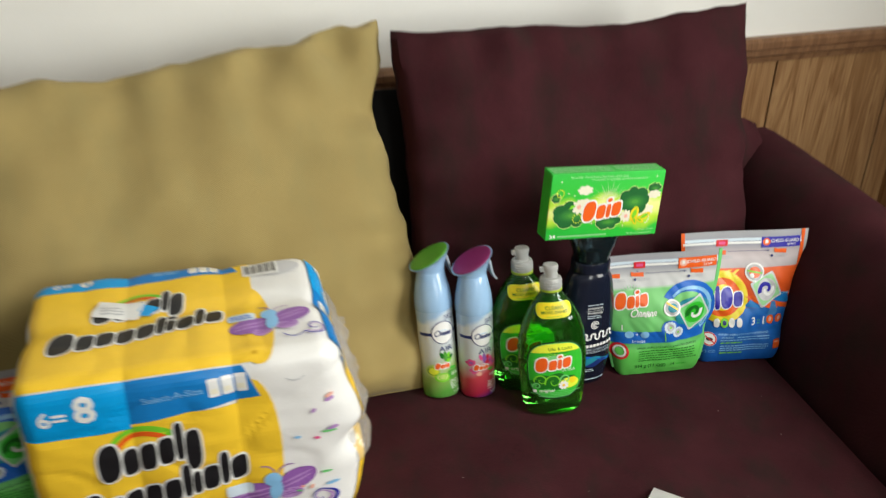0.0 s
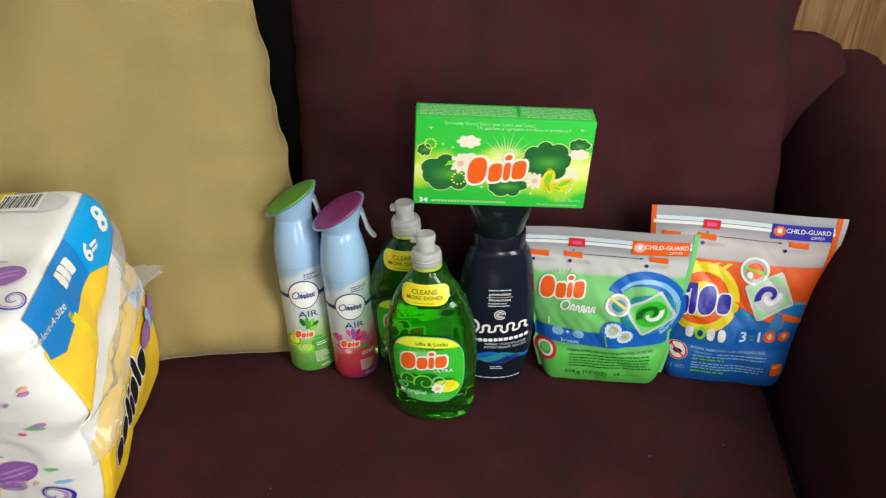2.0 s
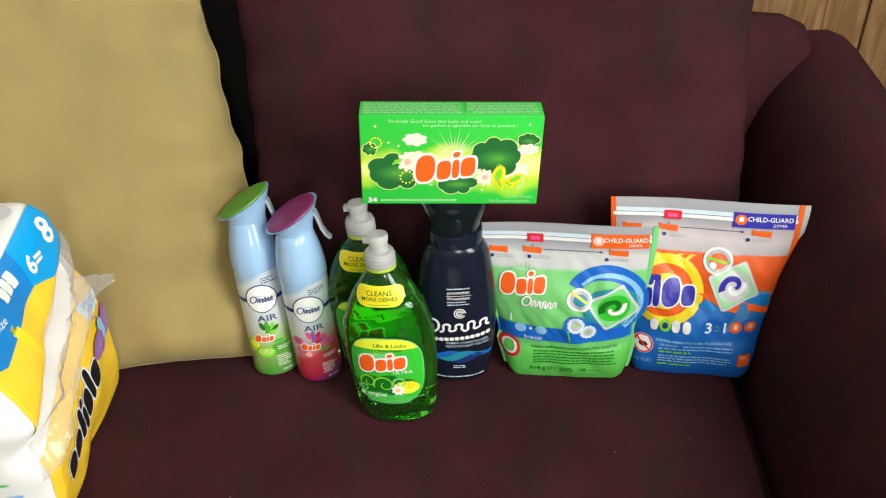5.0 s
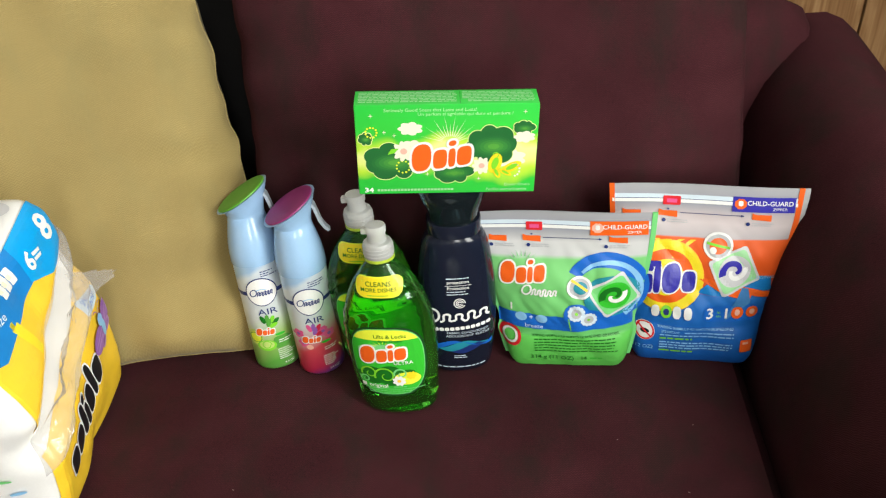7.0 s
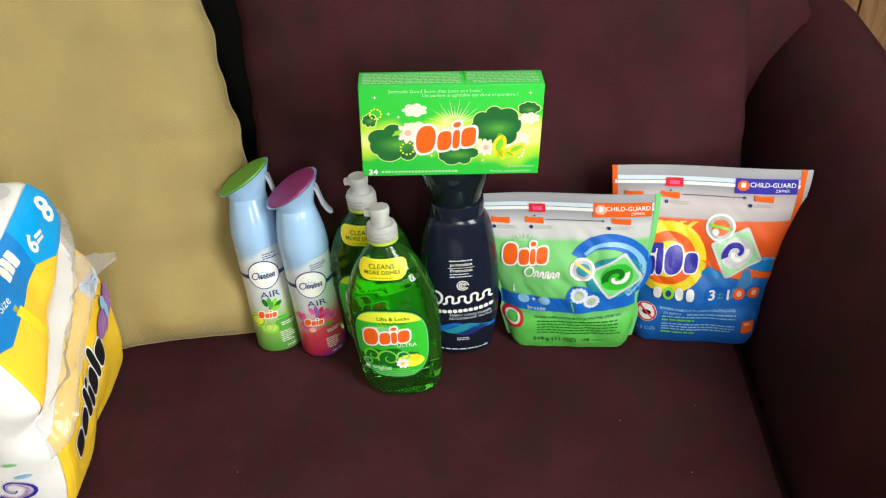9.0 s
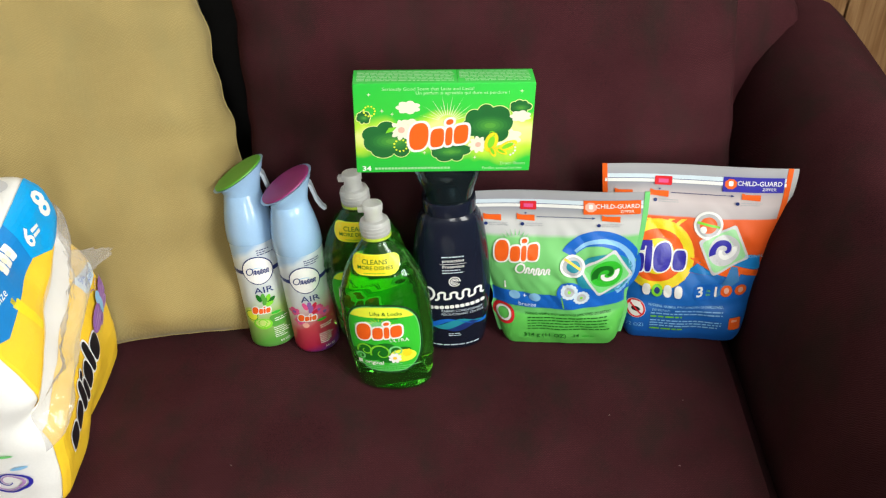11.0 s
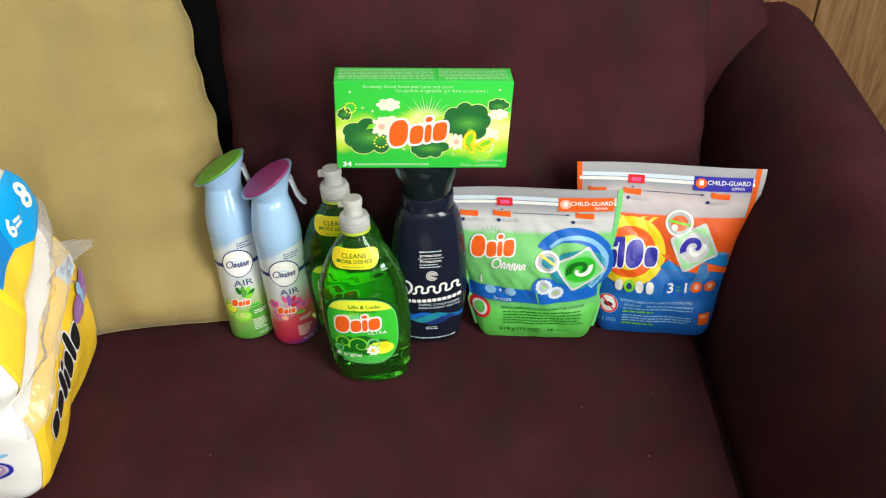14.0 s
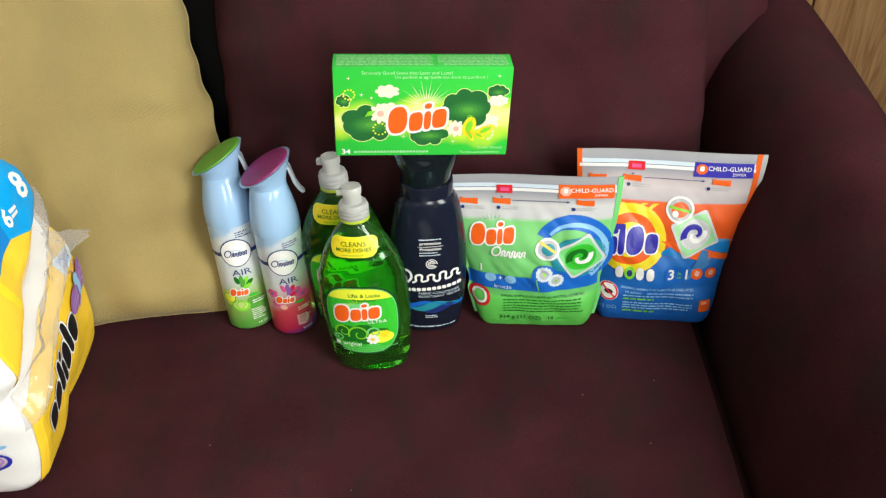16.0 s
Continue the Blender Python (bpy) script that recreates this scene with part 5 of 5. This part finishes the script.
def roll_icons(p, cx, cy, s, turn, layer):
    c, sn = math.cos(radians(turn)), math.sin(radians(turn))
    for k in (-1, 0, 1):
        ox, oy = k * 0.0135 * s, 0
        x, y = cx + ox * c - oy * sn, cy + ox * sn + oy * c
        p.rect(x - 0.0058 * s, y - 0.011 * s, x + 0.0058 * s, y + 0.011 * s, "white", layer, turn=turn, round_by=0.002 * s)
        p.rect(x - 0.0035 * s, y - 0.007 * s, x + 0.0035 * s, y - 0.001 * s, "cream", layer + 1, turn=turn)


def dashes(p, x0, y0, x1, y1, count, layer, seed):
    r = random.Random(seed)
    for i in range(count):
        x, y = r.uniform(x0, x1), r.uniform(y0, y1)
        p.ellipse(x, y, 0.0042, 0.0022, ("peach", "mint", "lilac", "sky", "pink")[i % 5], layer, turn=r.uniform(-30, 60), n=10)


def blob_word(p, cx, cy, w, h, kinds, turn, layer):
    p.wordmark(cx, cy, w, h, kinds, "black", "white", layer, turn=turn, lean=0.22, border=0.0026)


BRAND = "Donnly"
WORD2 = "Dooonliolo"
EDGE = PW / 2

p = Print(unfold_top, cut=0.006, base=0.0011, lift=0.0004, seed=21)
p.rect(-EDGE, 0.0, 0.095, PD, "gold", 1)
p.ellipse(0.092, PD * 0.30, 0.022, PD * 0.34, "gold", 1)
p.rect(-EDGE, PD - 0.040, -0.060, PD + 0.0, "cyan", 2)
p.poly([(-0.06, PD - 0.040), (0.080, PD - 0.034), (0.066, PD), (-0.06, PD)], "azure", 2)
p.text("6=", -0.142, PD - 0.023, 0.022, "white", 3, bold=0.02)
p.text("8", -0.112, PD - 0.019, 0.034, "white", 3, bold=0.03)
p.bars(-0.030, PD - 0.018, 0.006, 2, 0.006, 0.003, "sky", 3)
roll_icons(p, 0.036, PD - 0.019, 1.0, 0, 3)
p.arc(-0.045, 0.140, 0.036, 0.036, 0.009, 0.004, 30, 190, "lime", 2, 20)
p.arc(-0.045, 0.140, 0.030, 0.030, 0.007, 0.004, 30, 190, "orange", 3, 20)
blob_word(p, -0.045, 0.150, 0.112, 0.040, BRAND, 9, 4)
blob_word(p, -0.045, 0.094, 0.205, 0.040, WORD2, 9, 4)
p.rect(-0.098, 0.128, -0.040, 0.162, "white", 8, turn=-16, round_by=0.003)
p.poly([(-0.040, 0.150), (-0.050, 0.130), (-0.032, 0.124), (-0.020, 0.140)], "cyan", 8)
p.bars(-0.090, 0.150, -0.062, 3, 0.006, 0.0025, "grey", 9, turn=-10)
p.rect(0.060, 0.084, 0.094, 0.100, "pale", 4, round_by=0.004)
p.bars(0.063, 0.0925, 0.090, 2, 0.005, 0.0025, "blue", 5, ragged=0.05)
butterfly(p, 0.113, 0.078, 1.25, 3)
swirl(p, 0.163, 0.052, 1.0, 3)
p.ellipse(0.128, PD - 0.040, 0.034, 0.018, "clear_grey", 2)
p.rect(0.086, PD - 0.056, 0.134, PD - 0.023, "white", 3)
for i in range(15):
    w = (0.0012, 0.0019, 0.0008)[i % 3]
    p.rect(0.089 + i * 0.0029, PD - 0.051, 0.089 + i * 0.0029 + w, PD - 0.026, "black", 4)
# band along the right edge and the printed end fold
p.poly([(EDGE - 0.012, PD - 0.015), (EDGE - 0.006, PD * 0.62), (EDGE + 0.045, PD * 0.58), (EDGE + 0.062, PD * 0.72), (EDGE + 0.060, PD - 0.030), (EDGE + 0.03, PD - 0.008)], "cyan", 3)
p.poly([(EDGE - 0.006, PD * 0.64), (EDGE - 0.002, 0.030), (EDGE + 0.050, 0.022), (EDGE + 0.062, 0.045), (EDGE + 0.046, PD * 0.60)], "azure", 2)
p.text("6=", EDGE + 0.032, PD * 0.675, 0.027, "white", 5, turn=80, bold=0.03)
p.text("8", EDGE + 0.024, PD * 0.845, 0.040, "white", 5, turn=80, bold=0.03)
p.text("Select-A-Size", EDGE + 0.030, PD * 0.20, 0.013, "white", 4, turn=82)
roll_icons(p, EDGE + 0.020, PD * 0.47, 0.9, 85, 4)
p.poly([(EDGE + 0.040, 0.020), (EDGE + 0.044, PD * 0.60), (EDGE + 0.060, PD * 0.74), (EDGE + 0.056, PD - 0.012), (EDGE + 0.067, PD - 0.012), (EDGE + 0.083, PD * 0.76), (EDGE + 0.100, PD * 0.55), (EDGE + 0.120, 0.085), (EDGE + 0.140, 0.020)], "gold", 1)
# lighter yellow strip: shading of the fold put into the print
p.poly([(EDGE + 0.042, PD * 0.30), (EDGE + 0.046, PD * 0.36), (EDGE + 0.092, PD * 0.40), (EDGE + 0.094, PD * 0.36)], "yellow", 2)
p.done("top_print", pack, "yellow and blue print on the wrapper")


def front_map(u, v, h):
    """u along x, v up; past the right edge it runs back along the side."""
    if u > PW / 2:
        return pack_skin((PW / 2, u - PW / 2, v), h)
    return pack_skin((u, 0, v), h)


p = Print(front_map, cut=0.006, base=0.0011, lift=0.0004, seed=22)
p.rect(-EDGE, 0.0, 0.085, PH - 0.06, "gold", 1)
p.ellipse(0.080, PH * 0.55, 0.028, PH * 0.36, "gold", 1)
p.rect(-EDGE, PH - 0.072, -0.060, PH - 0.004, "cyan", 2)
p.poly([(-0.06, PH - 0.066), (0.088, PH - 0.052), (0.070, PH - 0.004), (-0.06, PH - 0.004)], "azure", 2)
p.text("6=", -0.140, PH - 0.042, 0.030, "white", 3, bold=0.02)
p.text("8", -0.105, PH - 0.036, 0.048, "white", 3, bold=0.03)
p.text("Select-A-Size", -0.010, PH - 0.034, 0.013, "sky", 3, turn=4)
roll_icons(p, 0.052, PH - 0.030, 1.15, 3, 3)
p.arc(-0.05, PH - 0.115, 0.042, 0.042, 0.010, 0.005, 20, 190, "lime", 2, 20)
p.arc(-0.05, PH - 0.115, 0.034, 0.034, 0.008, 0.005, 20, 190, "orange", 3, 20)
blob_word(p, -0.045, PH - 0.106, 0.122, 0.052, BRAND, 12, 4)
blob_word(p, -0.035, PH - 0.166, 0.205, 0.048, WORD2, 12, 4)
butterfly(p, 0.095, PH - 0.195, 1.35, 3)
swirl(p, 0.150, PH - 0.225, 1.2, 3)
p.rect(0.035, PH - 0.200, 0.068, PH - 0.183, "pale", 4, round_by=0.004)
dashes(p, 0.115, 0.075, 0.168, PH - 0.035, 13, 3, 4)
p.arc(0.130, PH - 0.022, 0.014, 0.014, 0.001, 0.001, 220, 320, "grey", 2, 10)
# the end fold low on the side
E2 = EDGE
p.poly([(E2 + 0.008, 0.010), (E2 + 0.010, 0.128), (E2 + 0.050, 0.142), (E2 + 0.110, 0.161), (E2 + 0.160, 0.177), (PD + E2 - 0.010, 0.201), (PD + E2 - 0.020, 0.020), (E2 + 0.10, 0.006)], "gold", 1)
p.wordmark(E2 + 0.098, 0.104, 0.130, 0.046, "onliolo", "black", "white", 4, turn=17, lean=0.2, border=0.0022)
butterfly(p, E2 + 0.196, 0.138, 0.95, 9)
p.rect(E2 + 0.180, 0.162, E2 + 0.222, 0.181, "pale", 4, turn=-6, round_by=0.004)
p.text("SPRING", E2 + 0.201, 0.1755, 0.0082, "blue", 5, turn=-6)
p.text("PRINTS", E2 + 0.201, 0.1678, 0.0082, "blue", 5, turn=-6)
p.done("front_print", pack, "yellow and blue print on the wrapper")

CLEARWRAP = material("crumpled_clear_film", (0.44, 0.42, 0.41), rough=0.1, vary=0.06, scale=25, alpha=0.44, spec=0.9, bump=0.8, bump_scale=60)


def crumple(y0, y1, z0, z1, out, seed, tip):
    """Gathered clear film on the end of the pack, rising to a torn tip."""
    nu, nv = 34, 40
    bm = bmesh.new()
    grid = []
    for j in range(nv + 1):
        row = []
        for i in range(nu + 1):
            u, v = i / nu, j / nv
            y, z = y0 + (y1 - y0) * u + 0.02 * (v - 0.5), z0 + (z1 - z0) * v + 0.34 * (u - 0.5) * (y1 - y0)
            fold = abs(noise.noise(Vector((u * 7 + v * 3, v * 2.0, seed)))) * 0.010 + abs(noise.noise(Vector((u * 15 - v * 6, v * 5, seed + 3)))) * 0.005
            rim = min(u, 1 - u, v, 1 - v) * 5
            lift = 0.0035 + min(rim, 1) * (0.013 + fold + out * math.exp(-((u - tip[0]) / 0.22) ** 2 - ((v - tip[1]) / 0.28) ** 2))
            row.append(bm.verts.new(pack_skin((PW / 2, y, z), lift)))
        grid.append(row)
    for j in range(nv):
        for i in range(nu):
            bm.faces.new((grid[j][i], grid[j][i + 1], grid[j + 1][i + 1], grid[j + 1][i]))
    return bm


film = part("clear_film", crumple(0.010, 0.238, 0.146, 0.220, 0.006, 2.0, (0.6, 0.5)), CLEARWRAP, pack, "crumpled clear film where the wrap is sealed")


def fin(base, tip, width, seed):
    bm = bmesh.new()
    rows = []
    a, b = Vector(base), Vector(tip)
    for j in range(13):
        k = j / 12
        c = a.lerp(b, k)
        w = width * (1 - 0.8 * k)
        row = []
        for i in range(9):
            s = i / 8 - 0.5
            wob = 0.006 * noise.noise(Vector((s * 5, k * 5, seed))) + 0.003 * noise.noise(Vector((s * 14, k * 9, seed)))
            row.append(bm.verts.new((c.x + wob, c.y + s * w * 0.35 + wob, c.z + s * w)))
        rows.append(row)
    for q, r in zip(rows, rows[1:]):
        for i in range(8):
            bm.faces.new((q[i], q[i + 1], r[i + 1], r[i]))
    return bm


tail = part("film_tail", fin((PW / 2 + 0.014, 0.190, 0.196), (PW / 2 + 0.044, 0.238, 0.180), 0.042, 4.0), CLEARWRAP, pack, "torn tail of clear film")
film.visible_shadow = tail.visible_shadow = False

# ---- another pouch beside the pack, and a slip of paper ----
spare_pouch = copy_thing(g, pose(-0.385, 0.985, SEAT, -8, 0, 8))
tagged(spare_pouch, "green stand-up laundry pouch standing beside the paper towels")


def slip():
    bm = bmesh.new()
    rows = []
    for j in range(13):
        row = []
        for i in range(9):
            x, y = i / 8 * 0.10, -j / 12 * 0.16
            row.append(bm.verts.new((x, y, 0.004 + 0.006 * math.sin(j / 12 * 3.0) + 0.002 * noise.noise(Vector((x * 20, y * 20, 2))))))
        rows.append(row)
    for a, b in zip(rows, rows[1:]):
        for i in range(8):
            bm.faces.new((a[i], b[i], b[i + 1], a[i + 1]))
    bmesh.ops.solidify(bm, geom=bm.faces[:], thickness=0.0004)
    return bm


tagged(part("paper_slip", slip(), PAPER, at=pose(0.520, 0.834, SEAT, 0, 0, -42)), "blank white paper slip lying on the seat", "paper")


# ---- lint on the cloth ----
rnd = random.Random(4)
bm = bmesh.new()
for i in range(15):
    x, y = rnd.uniform(0.0, 0.84), rnd.uniform(0.72, 1.03)
    s, a = rnd.uniform(0.0005, 0.0011), rnd.uniform(0, 3.1)
    q = [bm.verts.new((x + s * k * math.cos(a) - s * 0.35 * m_ * math.sin(a), y + s * k * math.sin(a) + s * 0.35 * m_ * math.cos(a), SEAT + 0.0028)) for k, m_ in ((-1, -1), (1, -1), (1, 1), (-1, 1))]
    t = [bm.verts.new(v.co + Vector((0, 0, 0.0006))) for v in q]
    bm.faces.new(t)
    for k in range(4):
        bm.faces.new((q[k], q[(k + 1) % 4], t[(k + 1) % 4], t[k]))
tagged(part("lint", bm, material("lint", (0.22, 0.17, 0.16), rough=0.9), smooth=False), "pale lint specks scattered over the dark seat", "lint", kind="stuff")
